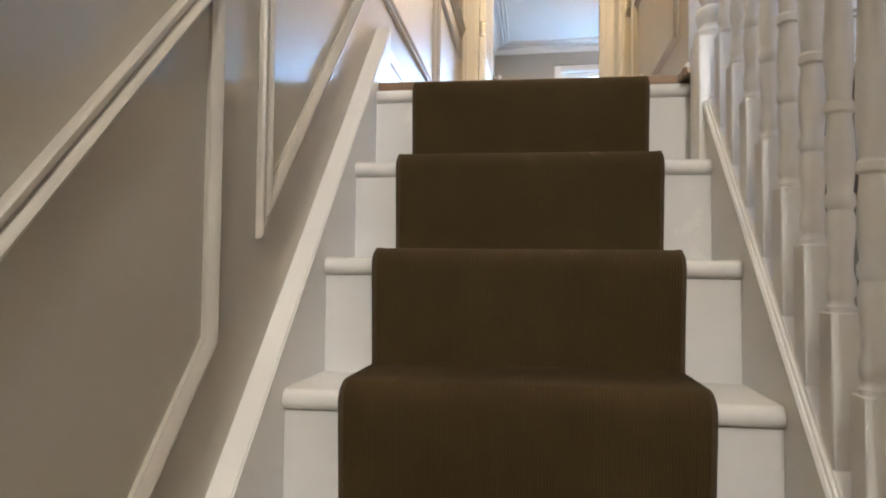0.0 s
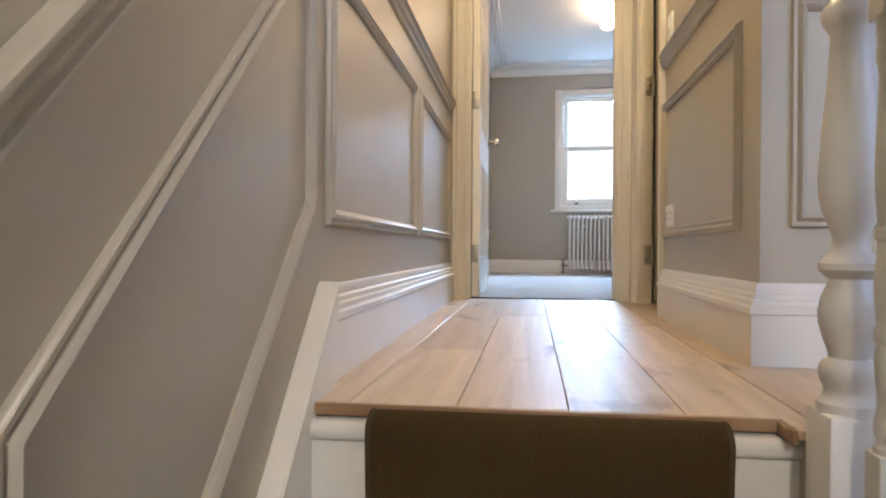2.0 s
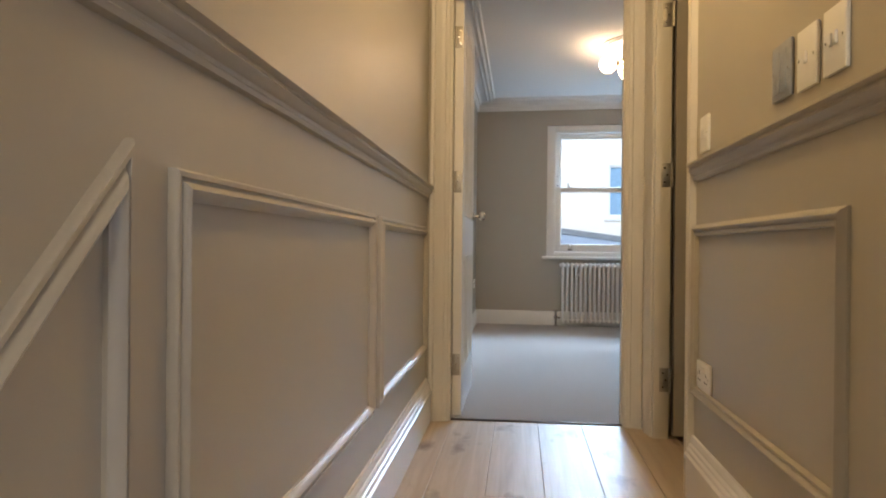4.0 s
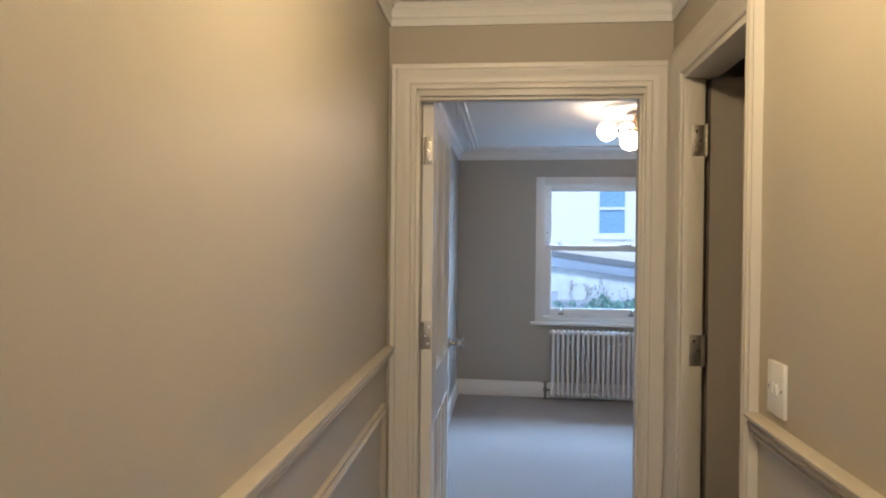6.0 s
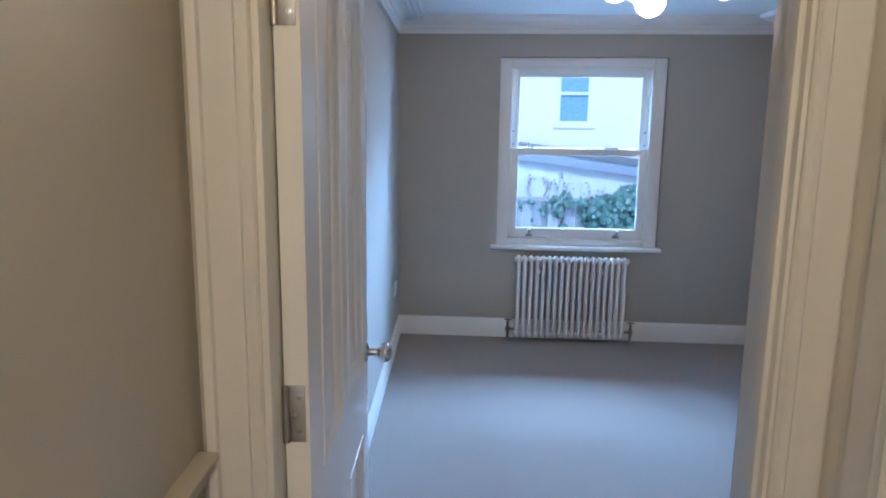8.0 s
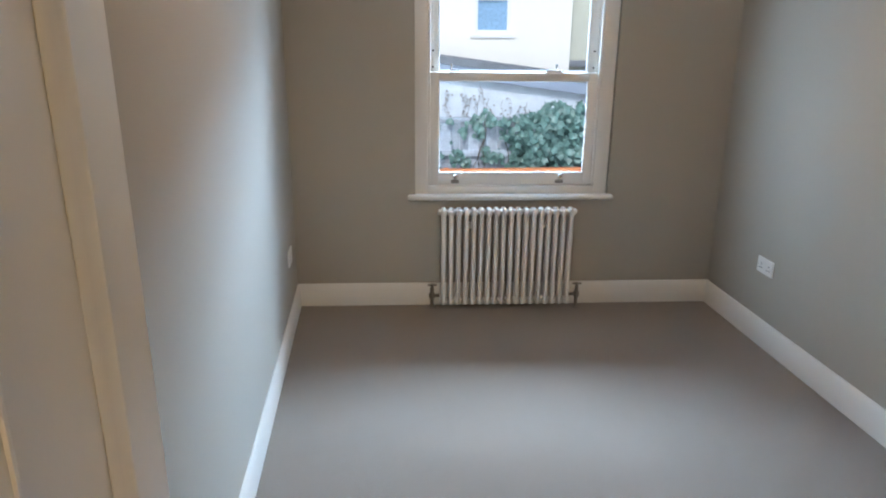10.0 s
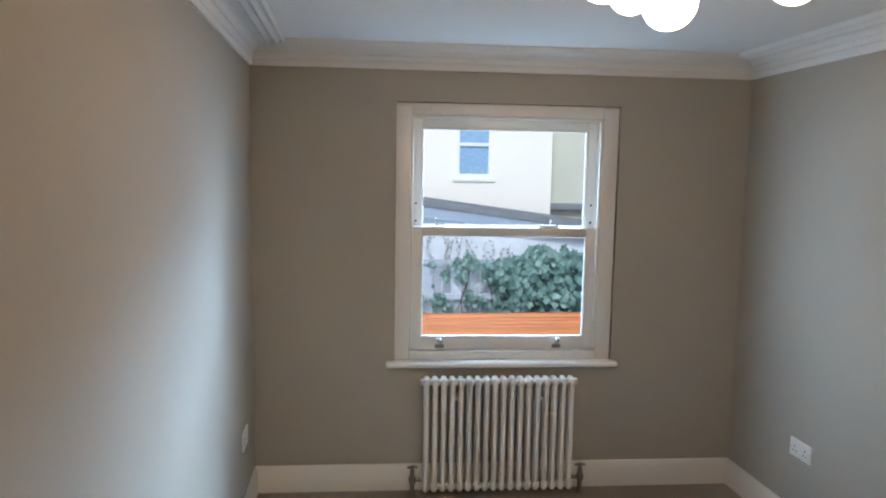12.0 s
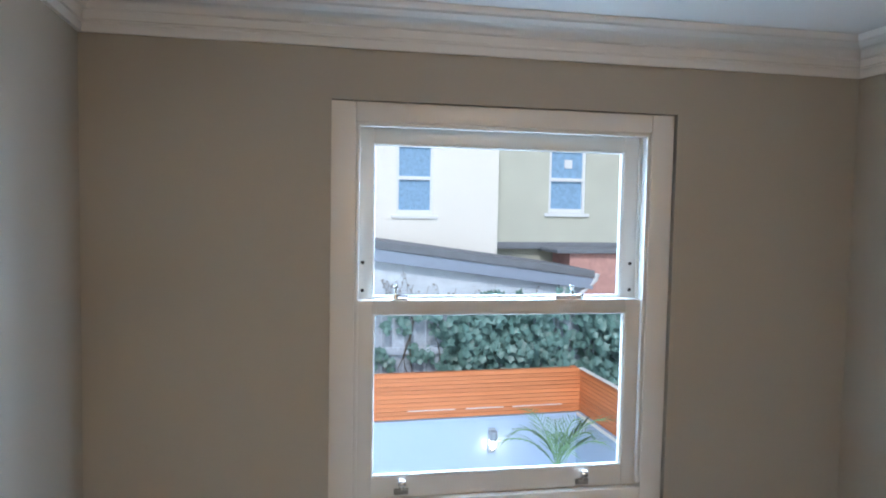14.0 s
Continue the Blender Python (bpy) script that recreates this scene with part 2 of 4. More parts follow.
M_OLDFENCE = wood_material("weathered_fence", (0.47, 0.50, 0.55), (0.33, 0.35, 0.39), 0.9, along="Y", knots=False, per_object=0.18)
M_IVY = material("ivy_leaf", (0.12, 0.21, 0.18), 0.4, vary=0.5, scale=9, spec=0.5)
M_PALM = material("palm_leaf", (0.20, 0.33, 0.15), 0.45, vary=0.35, scale=14)
M_BARK = material("fibrous_bark", (0.10, 0.075, 0.05), 0.95, vary=0.4, scale=20, bump=0.8, bump_scale=40)
M_TWIG = material("dry_twig", (0.34, 0.33, 0.32), 0.9, vary=0.3, scale=20)
M_PAVING = material("garden_paving", (0.33, 0.32, 0.30), 0.9, vary=0.2, scale=2, bump=0.4, bump_scale=30)
M_CURTAIN = material("blue_net_curtain", (0.26, 0.41, 0.58), 0.8, vary=0.35, scale=14)
M_UPVC = material("white_upvc", (0.80, 0.80, 0.80), 0.35, vary=0.02)
M_FARLAMP = glow_material("garden_lamp_glow", (1.0, 0.85, 0.6), 25.0)

# ---------------------------------------------------------------- mesh helpers


def part(name, bm, mat, parent=None, label="", smooth=False):
    bmesh.ops.recalc_face_normals(bm, faces=bm.faces)
    me = bpy.data.meshes.new(name)
    bm.to_mesh(me)
    bm.free()
    for m in (mat if isinstance(mat, (list, tuple)) else [mat]):
        me.materials.append(m)
    if smooth:
        me.shade_smooth()
    me.set_sharp_from_angle(angle=radians(38))
    ob = new(name, me)
    if parent is not None:
        ob.parent = parent
    if label:
        tagged(ob, label)
    return ob


def empty(name, label, category, m=None, group="", kind=""):
    ob = new(name)
    ob.empty_display_size = 0.1
    if m is not None:
        ob.matrix_world = m
    return tagged(ob, label, category, group, kind)


def box(bm, x0, x1, y0, y1, z0, z1, bevel=0.0, segments=2):
    vs = [bm.verts.new((x, y, z)) for x in (x0, x1) for y in (y0, y1) for z in (z0, z1)]
    fs = [bm.faces.new([vs[i] for i in f]) for f in ((0, 1, 3, 2), (4, 6, 7, 5), (0, 4, 5, 1), (2, 3, 7, 6), (0, 2, 6, 4), (1, 5, 7, 3))]
    if bevel:
        es = list({e for f in fs for e in f.edges})
        bmesh.ops.bevel(bm, geom=es, offset=bevel, segments=segments, profile=0.5, affect="EDGES")
    return bm


def boxed(x0, x1, y0, y1, z0, z1, bevel=0.0, segments=2):
    return box(bmesh.new(), x0, x1, y0, y1, z0, z1, bevel, segments)


def lathe(bm, profile, m=None, seg=20):
    """Turns a list of (radius, height) round the z axis."""
    m = m or Matrix.Identity(4)
    rings = []
    for r, z in profile:
        rings.append([bm.verts.new(m @ Vector((r * math.cos(2 * math.pi * i / seg), r * math.sin(2 * math.pi * i / seg), z))) for i in range(seg)])
    for a, b in zip(rings, rings[1:]):
        for i in range(seg):
            bm.faces.new((a[i], a[(i + 1) % seg], b[(i + 1) % seg], b[i])).smooth = True
    bm.faces.new(list(reversed(rings[0])))
    bm.faces.new(rings[-1])
    return bm


def sweep(pts, closed, prof, to3, bm=None):
    """A moulding: the profile (offset to the left of the path, height off the plane) along a flat path, mitred at its corners."""
    bm = bm or bmesh.new()
    n, rings = len(pts), []
    for i, p in enumerate(pts):
        p = Vector(p)
        dirs = []
        if closed or i > 0:
            dirs.append((p - Vector(pts[i - 1])).normalized())
        if closed or i < n - 1:
            dirs.append((Vector(pts[(i + 1) % n]) - p).normalized())
        ns = [Vector((-d.y, d.x)) for d in dirs]
        mi = ns[0] if len(ns) == 1 else (ns[0] + ns[1]) / (1 + ns[0].dot(ns[1]))
        rings.append([bm.verts.new(to3(p.x + mi.x * o, p.y + mi.y * o, h)) for o, h in prof])
    k = len(prof)
    for i in range(n if closed else n - 1):
        a, b = rings[i], rings[(i + 1) % n]
        for j in range(k):
            bm.faces.new((a[j], a[(j + 1) % k], b[(j + 1) % k], b[j]))
    if not closed:
        bm.faces.new(rings[0])
        bm.faces.new(list(reversed(rings[-1])))
    return bm


def slab(poly, z0, z1):
    bm = bmesh.new()
    lo = [bm.verts.new((x, y, z0)) for x, y in poly]
    hi = [bm.verts.new((x, y, z1)) for x, y in poly]
    n = len(poly)
    bm.faces.new(list(reversed(lo)))
    bm.faces.new(hi)
    for i in range(n):
        bm.faces.new((lo[i], lo[(i + 1) % n], hi[(i + 1) % n], hi[i]))
    return bm


def wall_mesh(u0, u1, z0, z1, thick, openings=(), m=None):
    """A wall along local x with its face at local y = 0, its back at y = thick, and openings (u0, u1, z0, z1) cut through."""
    m = m or Matrix.Identity(4)
    bm = bmesh.new()
    us = sorted({u0, u1, *[v for o in openings for v in o[:2]]})
    zs = sorted({z0, z1, *[v for o in openings for v in o[2:]]})

    def solid(i, j):
        if not (0 <= i < len(us) - 1 and 0 <= j < len(zs) - 1):
            return False
        u, z = (us[i] + us[i + 1]) / 2, (zs[j] + zs[j + 1]) / 2
        return not any(o[0] < u < o[1] and o[2] < z < o[3] for o in openings)

    cache = {}

    def v(u, y, z):
        key = (round(u, 5), y, round(z, 5))
        if key not in cache:
            cache[key] = bm.verts.new(m @ Vector((u, y, z)))
        return cache[key]

    for i in range(len(us) - 1):
        for j in range(len(zs) - 1):
            if not solid(i, j):
                continue
            a, b, c, d = us[i], us[i + 1], zs[j], zs[j + 1]
            bm.faces.new((v(a, 0, c), v(b, 0, c), v(b, 0, d), v(a, 0, d)))
            bm.faces.new((v(a, thick, c), v(a, thick, d), v(b, thick, d), v(b, thick, c)))
            if not solid(i - 1, j):
                bm.faces.new((v(a, 0, c), v(a, 0, d), v(a, thick, d), v(a, thick, c)))
            if not solid(i + 1, j):
                bm.faces.new((v(b, 0, c), v(b, thick, c), v(b, thick, d), v(b, 0, d)))
            if not solid(i, j - 1):
                bm.faces.new((v(a, 0, c), v(a, thick, c), v(b, thick, c), v(b, 0, c)))
            if not solid(i, j + 1):
                bm.faces.new((v(a, 0, d), v(b, 0, d), v(b, thick, d), v(a, thick, d)))
    return bm


def tube(bm, pts, r, seg=10):
    """A round bar through the points."""
    rings = []
    for i, p in enumerate(pts):
        p = Vector(p)
        d = (Vector(pts[min(i + 1, len(pts) - 1)]) - Vector(pts[max(i - 1, 0)])).normalized()
        q = d.to_track_quat("Z", "Y").to_matrix()
        rings.append([bm.verts.new(p + q @ Vector((r * math.cos(2 * math.pi * k / seg), r * math.sin(2 * math.pi * k / seg), 0))) for k in range(seg)])
    for a, b in zip(rings, rings[1:]):
        for k in range(seg):
            bm.faces.new((a[k], a[(k + 1) % seg], b[(k + 1) % seg], b[k]))
    bm.faces.new(list(reversed(rings[0])))
    bm.faces.new(rings[-1])
    return bm


def structure(name, bm, mat, label, category, parent=None):
    return tagged(part(name, bm, mat, parent), label, category, kind="structure")


# ---------------------------------------------------------------- plan
WL, WR = 0.548, 1.540            # faces of the landing's long walls
DW = 5.035                       # landing face of the wall with the bedroom door
RY = 3.012                       # face of the return wall beside the stair head
BL, BR, BN = 0.52, 3.11, 5.14    # bedroom: side walls and near wall
CEIL = 2.32
NOSE_Y, NOSE_Z, GOING, RISE, STEPS = 2.456, -0.022, 0.22, 0.2315, 13
OAK_Y, OAK_X = 2.472, 1.405      # front edge of the oak boards at the stair head, and where it turns forward
TX0, TX1 = 0.615, 1.425          # ends of the treads
SLOPE = 1.045
HALL_Z = NOSE_Z - RISE * STEPS
SKEW = pose(BL, 9.057, 0, 0, 0, -2.862)   # window wall: local x along it, local y outwards


def west_x(y):
    """The west wall stands a little out of true along the landing."""
    return 0.575 - 0.009 * max(0.0, y - 2.0)


def on_window_wall(u, d, z):
    return SKEW @ Vector((u, d, z))


WIN_END = on_window_wall(2.60, 0, 0)

# ---------------------------------------------------------------- walls, floors, ceiling
wl = structure("wall_west", slab([(0.40, -2.1), (west_x(-2.1), -2.1), (west_x(2.0), 2.0), (west_x(DW), DW), (0.40, DW)], HALL_Z - 0.1, CEIL + 0.05),
               M_PANEL, "warm off-white painted stair and landing wall", "wall")
wd = structure("wall_bedroom_door", wall_mesh(0.40, 3.25, -0.25, CEIL + 0.05, BN - DW, [(0.639, 1.462, -0.26, 1.997)], m=pose(0, DW, 0)),
               [M_WALL], "off-white wall holding the open bedroom door", "wall")
to_right = Matrix(((0, 1, 0, WR), (1, 0, 0, 0), (0, 0, 1, 0), (0, 0, 0, 1)))
wr = structure("wall_east_landing", wall_mesh(RY, DW, -0.25, CEIL + 0.05, 0.10, [(4.272, 4.934, -0.26, 2.012)], m=to_right),
               M_PANEL, "warm off-white panelled landing wall with a narrow doorway", "wall")
structure("wall_return", wall_mesh(WR + 0.10, BR, -0.25, CEIL + 0.05, 0.10, m=pose(0, RY, 0)), M_PANEL, "off-white panelled return wall beside the stair head", "wall")
structure("wall_east", wall_mesh(-2.1, 9.3, HALL_Z - 0.1, CEIL + 0.05, 0.14, [(0.75, 1.65, 0.70, 1.95)], m=Matrix(((0, 1, 0, BR), (1, 0, 0, 0), (0, 0, 1, 0), (0, 0, 0, 1)))),
          M_GREY, "grey-beige painted outer wall", "wall")
structure("wall_south", wall_mesh(WL, BR, HALL_Z - 0.1, CEIL + 0.05, 0.1, m=pose(0, -2.1, 0)), M_WALL, "plain off-white wall of the lower hall", "wall")
structure("wall_bedroom_west", wall_mesh(BN, 9.3, -0.25, CEIL + 0.05, 0.12, m=Matrix(((0, -1, 0, BL), (1, 0, 0, 0), (0, 0, 1, 0), (0, 0, 0, 1)))),
          M_GREY, "matt warm grey painted bedroom wall", "wall")
structure("wall_window", wall_mesh(-0.1, 2.72, -0.25, CEIL + 0.05, 0.30, [(0.728, 1.895, 0.690, 2.062)], m=SKEW), M_GREY, "matt warm grey bedroom wall with a sash window", "wall")
structure("wall_bedroom_near", wall_mesh(BL, BR, 0.0, CEIL, 0.006, [(0.560, 1.540, -0.01, 2.085)], m=pose(0, BN + 0.001, 0)), M_GREY, "matt warm grey bedroom wall round the door", "wall")
structure("ceiling", boxed(0.38, 3.3, -2.2, 9.4, CEIL, CEIL + 0.1), M_CEIL, "matt white plaster ceiling", "ceiling")
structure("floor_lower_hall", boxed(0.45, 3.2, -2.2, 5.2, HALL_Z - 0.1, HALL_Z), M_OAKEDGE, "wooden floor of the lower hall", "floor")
floor = structure("floor_landing", slab([(WL, NOSE_Y + 0.05), (BR, NOSE_Y + 0.05), (BR, DW + 0.05), (WL, DW + 0.05)], -0.25, -0.016), M_SCREED, "wide oak floorboards on the landing", "floor")
structure("floor_bedroom", slab([(BL, DW + 0.05), (BR, DW + 0.05), (BR, 9.1), (BL, 9.2)], -0.25, -0.004), M_SCREED, "bedroom subfloor under the carpet", "floor")
carpet = tagged(part("carpet", slab([(0.662, DW + 0.03), (1.439, DW + 0.03), (1.439, BN + 0.006), (BR - 0.001, BN + 0.006), (WIN_END.x, WIN_END.y - 0.001), (BL + 0.001, 9.056), (BL + 0.001, BN + 0.006), (0.662, BN + 0.006)], -0.002, 0.008), M_CARPET),
                "fitted grey-brown short-pile bedroom carpet", "carpet", kind="structure")
part("threshold_bar", boxed(0.662, 1.439, DW + 0.018, DW + 0.03, 0.0, 0.007, 0.002), M_BRONZE, carpet, "thin dark metal threshold bar")

# ---------------------------------------------------------------- mouldings
SKIRT = [(0, 0), (0.026, 0), (0.026, 0.122), (0.031, 0.126), (0.032, 0.140), (0.025, 0.145), (0.024, 0.156), (0.018, 0.160), (0.017, 0.170), (0.012, 0.175), (0.013, 0.188), (0.009, 0.198), (0, 0.198)]
SKIRT2 = [(0, 0), (0.016, 0), (0.016, 0.118), (0.013, 0.124), (0.010, 0.134), (0.005, 0.144), (0, 0.146)]
BEAD = [(0, 0), (0, 0.009), (0.003, 0.013), (0.009, 0.013), (0.011, 0.008), (0.014, 0.008), (0.017, 0.015), (0.023, 0.019), (0.029, 0.015), (0.033, 0.008), (0.036, 0.006), (0.036, 0)]
DADO = [(0, 0), (0.003, 0.010), (0.010, 0.013), (0.014, 0.009), (0.020, 0.011), (0.026, 0.022), (0.034, 0.027), (0.040, 0.022), (0.044, 0.022), (0.050, 0.033), (0.056, 0.033), (0.059, 0.028), (0.059, 0)]
ARCH = [(0, 0), (0, 0.008), (0.004, 0.012), (0.016, 0.012), (0.020, 0.015), (0.024, 0.012), (0.030, 0.015), (0.052, 0.017), (0.058, 0.022), (0.066, 0.025), (0.074, 0.020), (0.080, 0.022), (0.088, 0.022), (0.088, 0)]
CORNICE = [(0, 0.100), (0, 0), (0.012, 0), (0.014, 0.004), (0.014, 0.025), (0.020, 0.029), (0.020, 0.034), (0.016, 0.037), (0.020, 0.060), (0.026, 0.064), (0.031, 0.064), (0.039, 0.077), (0.060, 0.089), (0.078, 0.095), (0.098, 0.096), (0.101, 0.084), (0.110, 0.077), (0.119, 0.084), (0.123, 0.095), (0.135, 0.095), (0.138, 0.082), (0.148, 0.075), (0.158, 0.082), (0.161, 0.095), (0.173, 0.095), (0.176, 0.086), (0.184, 0.082), (0.190, 0.088), (0.192, 0.100)]


def west(u, v, h):
    return Vector((west_x(u) + h, u, v))


def east(u, v, h):
    return Vector((WR - h, u, v))


def south(u, v, h):
    return Vector((u, RY - h, v))


def plan(u, v, h):
    return Vector((u, v, h))


def panel(name, pts, to3, label, mat=M_MOULD):
    return structure(name, sweep(pts, True, BEAD, to3), mat, label, "panel moulding")


def para(y0, y1, zb, zt, s):
    return [(y0, zb), (y1, zb + s * (y1 - y0)), (y1, zt + s * (y1 - y0)), (y0, zt)]


PS = 1.03
panel("trim_1", para(0.55, 1.618, -0.625 - PS * 1.068, -0.040 - PS * 1.068, PS), west, "sloping rectangular bead panel beside the stairs")
panel("trim_2", [(1.762, -0.462), (2.570, 0.350), (2.570, 0.908), (1.762, 0.126)], west, "sloping bead panel beside the top steps")
panel("trim_3", para(2.658, 3.795, 0.323, 0.888, 0), west, "large upright bead panel on the landing")
panel("trim_4", para(3.878, 4.950, 0.325, 0.888, 0), west, "bead panel next to the bedroom door")
panel("trim_5", [(4.158, 0.366), (4.158, 0.842), (3.194, 0.842), (3.194, 0.366)][::-1], east, "bead panel above the double socket")
panel("trim_6", para(1.607, 2.62, 0.332, 0.883, 0), south, "bead panel on the return wall")
structure("trim_dado_west", sweep([(0.2, 1.019 - 1.05 * 2.22), (2.0, 1.019 - 1.05 * 0.42), (2.42, 1.019), (DW - 0.022, 1.019)], False, DADO, west), M_MOULD, "dado rail that follows the stairs and landing", "dado rail")
structure("trim_dado_east", sweep([(BR - 0.01, RY), (WR, RY), (WR, 4.196)], False, [(b, a) for a, b in DADO], lambda u, v, h: Vector((u, v, 1.018 + h))), M_MOULD, "dado rail round the corner of the landing", "dado rail")
structure("baseboard_west", sweep([(west_x(DW), DW - 0.022), (west_x(2.612), 2.612)], False, SKIRT, plan), M_TRIM, "tall white moulded skirting board", "skirting")
structure("baseboard_east", sweep([(BR - 0.01, RY), (WR, RY), (WR, 4.196)], False, SKIRT, plan), M_TRIM, "tall white moulded skirting board round a corner", "skirting")
wy = lambda x: 9.057 - 0.05 * (x - BL)
structure("baseboard_bedroom", sweep([(1.545, BN + 0.007), (BR, BN + 0.007), (BR, wy(BR)), (BL, wy(BL)), (BL, BN + 0.007)], False, SKIRT2, lambda u, v, h: Vector((u, v, 0.006 + h))), M_TRIM, "white bedroom skirting board", "skirting")
structure("cornice_bedroom", sweep([(BL, BN + 0.007), (BR, BN + 0.007), (BR, wy(BR)), (BL, wy(BL))], True, CORNICE, lambda u, v, h: Vector((u, v, CEIL - 0.1 + h - 0.0015))), M_CORNICE, "stepped white plaster cornice", "cornice")
structure("cornice_landing", sweep([(west_x(DW), DW), (west_x(2.0), 2.0), (west_x(0), -2.0), (BR, -2.0), (BR, RY), (WR, RY), (WR, DW)], True, [(o * 0.6, h) for o, h in CORNICE], lambda u, v, h: Vector((u, v, CEIL - 0.1 + h - 0.0015))), M_CORNICE, "white plaster cornice above the landing", "cornice")


# ---------------------------------------------------------------- doorways and doors
def hinge(name, parent, x0, x1, y, z, knuckle):
    """A butt hinge: a leaf plate facing the landing, with screws, and its knuckle."""
    ob = part(name, boxed(x0, x1, y - 0.0025, y, z, z + 0.10, 0.001), M_STEEL, parent, "brushed steel butt hinge")
    bm = bmesh.new()
    for i in range(5):
        lathe(bm, [(0.0065, z + i * 0.0202), (0.0065, z + i * 0.0202 + 0.0188)], pose(knuckle, y - 0.004, 0), 12)
    part("knuckle", bm, M_STEEL, ob)
    for zz in (0.02, 0.05, 0.08):
        bm = lathe(bmesh.new(), [(0.0045, 0), (0.0045, 0.0012), (0.002, 0.0016)], pose((x0 + x1) / 2 + (0.006 if zz == 0.05 else -0.005), y - 0.0024, z + zz, 90), 10)
        part("screw", bm, M_CHROME, ob)
    return ob


# bedroom door lining and architrave
frame1 = empty("door_frame", "white moulded door frame of the bedroom", "door frame", kind="structure")
part("lining", boxed(0.640, 0.661, DW - 0.003, BN + 0.008, 0.0, 1.97, 0.002), M_FRAME, frame1)
part("lining", boxed(1.440, 1.461, DW - 0.003, BN + 0.008, 0.0, 1.97, 0.002), M_FRAME, frame1)
part("head", boxed(0.640, 1.461, DW - 0.003, BN + 0.008, 1.97, 1.996, 0.002), M_FRAME, frame1)
part("stop", boxed(1.430, 1.440, DW + 0.012, DW + 0.052, 0.01, 1.97, 0.002), M_FRAME, frame1)
part("stop", boxed(0.661, 1.430, DW + 0.012, DW + 0.052, 1.958, 1.970, 0.002), M_FRAME, frame1)
part("architrave", sweep([(0.650, 0.0), (0.650, 1.992), (1.447, 1.992), (1.447, 0.0)], False, ARCH, lambda u, v, h: Vector((u, DW - h, v))), M_FRAME, frame1)
part("architrave", sweep([(0.650, 0.006), (0.650, 1.992), (1.447, 1.992), (1.447, 0.006)], False, ARCH, lambda u, v, h: Vector((u, BN + 0.007 + h, v))), M_FRAME, frame1)


def door_leaf(name, width, height, thick, panels, mat, label, m):
    """A moulded panel door in its own frame: x along its width from the hinge, y through it, z up. Panels are sunk in both faces."""
    ob = empty(name, label, "door", m)
    bm = wall_mesh(0, width, 0, height, thick, panels)
    part("leaf", bm, mat, ob)
    for a, b, c, d in panels:
        bmp = boxed(a - 0.002, b + 0.002, thick * 0.5 - 0.006, thick * 0.5 + 0.006, c - 0.002, d + 0.002)
        part("panel", bmp, mat, ob)
        for s in (0, 1):
            def to3(u, v, h, s=s):
                return Vector((u, (-h) if s == 0 else thick + h, v))
            prof = [(-0.006, -0.001), (-0.004, 0.003), (0.0, 0.003), (0.005, -0.002), (0.016, -0.005), (0.026, -0.0125), (0.026, -0.014), (0.0, -0.015)]
            part("panel_moulding", sweep([(a, c), (b, c), (b, d), (a, d)], True, prof, to3), mat, ob)
    return ob


def knob(parent, x, y, z, sign):
    bm = lathe(bmesh.new(), [(0.027, 0), (0.027, 0.004), (0.022, 0.008), (0.012, 0.010), (0.0095, 0.014), (0.0095, 0.034), (0.014, 0.038), (0.022, 0.042), (0.0265, 0.050), (0.027, 0.058), (0.024, 0.066), (0.016, 0.072), (0.006, 0.0745)],
               pose(x, y, z, 90 * sign), 24)
    return part("knob", bm, M_CHROME, parent, "satin nickel round door knob", smooth=True)


# bedroom door, folded back along the bedroom's west side: local x runs along +y
door1 = door_leaf("door_1", 0.742, 1.955, 0.041, [(0.118, 0.328, 0.21, 0.745), (0.412, 0.632, 0.21, 0.745), (0.118, 0.328, 0.945, 1.860), (0.412, 0.632, 0.945, 1.860)], M_TRIM,
                  "white four-panel bedroom door standing wide open", pose(0.705, 5.100, 0.012, 0, 0, 90))
knob(door1, 0.695, 0.0, 0.965, 1)
knob(door1, 0.695, 0.041, 0.965, -1)
for hz in (0.187, 1.044, 1.722):
    hg = part("hinge", boxed(-0.003, 0.0, 0.006, 0.035, hz, hz + 0.10, 0.001), M_STEEL, door1, "brushed steel butt hinge")
    part("knuckle", lathe(bmesh.new(), [(0.006, hz), (0.006, hz + 0.1)], pose(-0.004, 0.038, 0), 12), M_STEEL, hg)
    for zz in (0.02, 0.05, 0.08):
        part("screw", lathe(bmesh.new(), [(0.0045, 0), (0.0045, 0.001), (0.002, 0.0015)], pose(-0.003, 0.020 + (0.005 if zz == 0.05 else -0.004), hz + zz, 0, -90, 0), 10), M_CHROME, hg)

# side doorway
frame2 = empty("door_frame", "white moulded frame of the narrow side doorway", "door frame", kind="structure")
part("lining", boxed(WR - 0.003, WR + 0.062, 4.866, 4.891, 0.0, 1.985, 0.002), M_FRAME, frame2)
part("lining", boxed(WR - 0.003, WR + 0.103, 4.273, 4.298, 0.0, 1.985, 0.002), M_FRAME, frame2)
part("head", boxed(WR - 0.003, WR + 0.103, 4.273, 4.891, 1.985, 2.011, 0.002), M_FRAME, frame2)
part("stop", boxed(WR + 0.012, WR + 0.045, 4.298, 4.310, 0.0, 1.985, 0.002), M_FRAME, frame2)
part("architrave", sweep([(4.888, 0.0), (4.888, 2.004), (4.284, 2.004), (4.284, 0.0)], False, [(-o, h) for o, h in ARCH], east), M_FRAME, frame2)
part("corner_fillet", boxed(WR - 0.0215, WR, 4.974, 5.034, 0.0, 2.090, 0.003), M_FRAME, frame2)
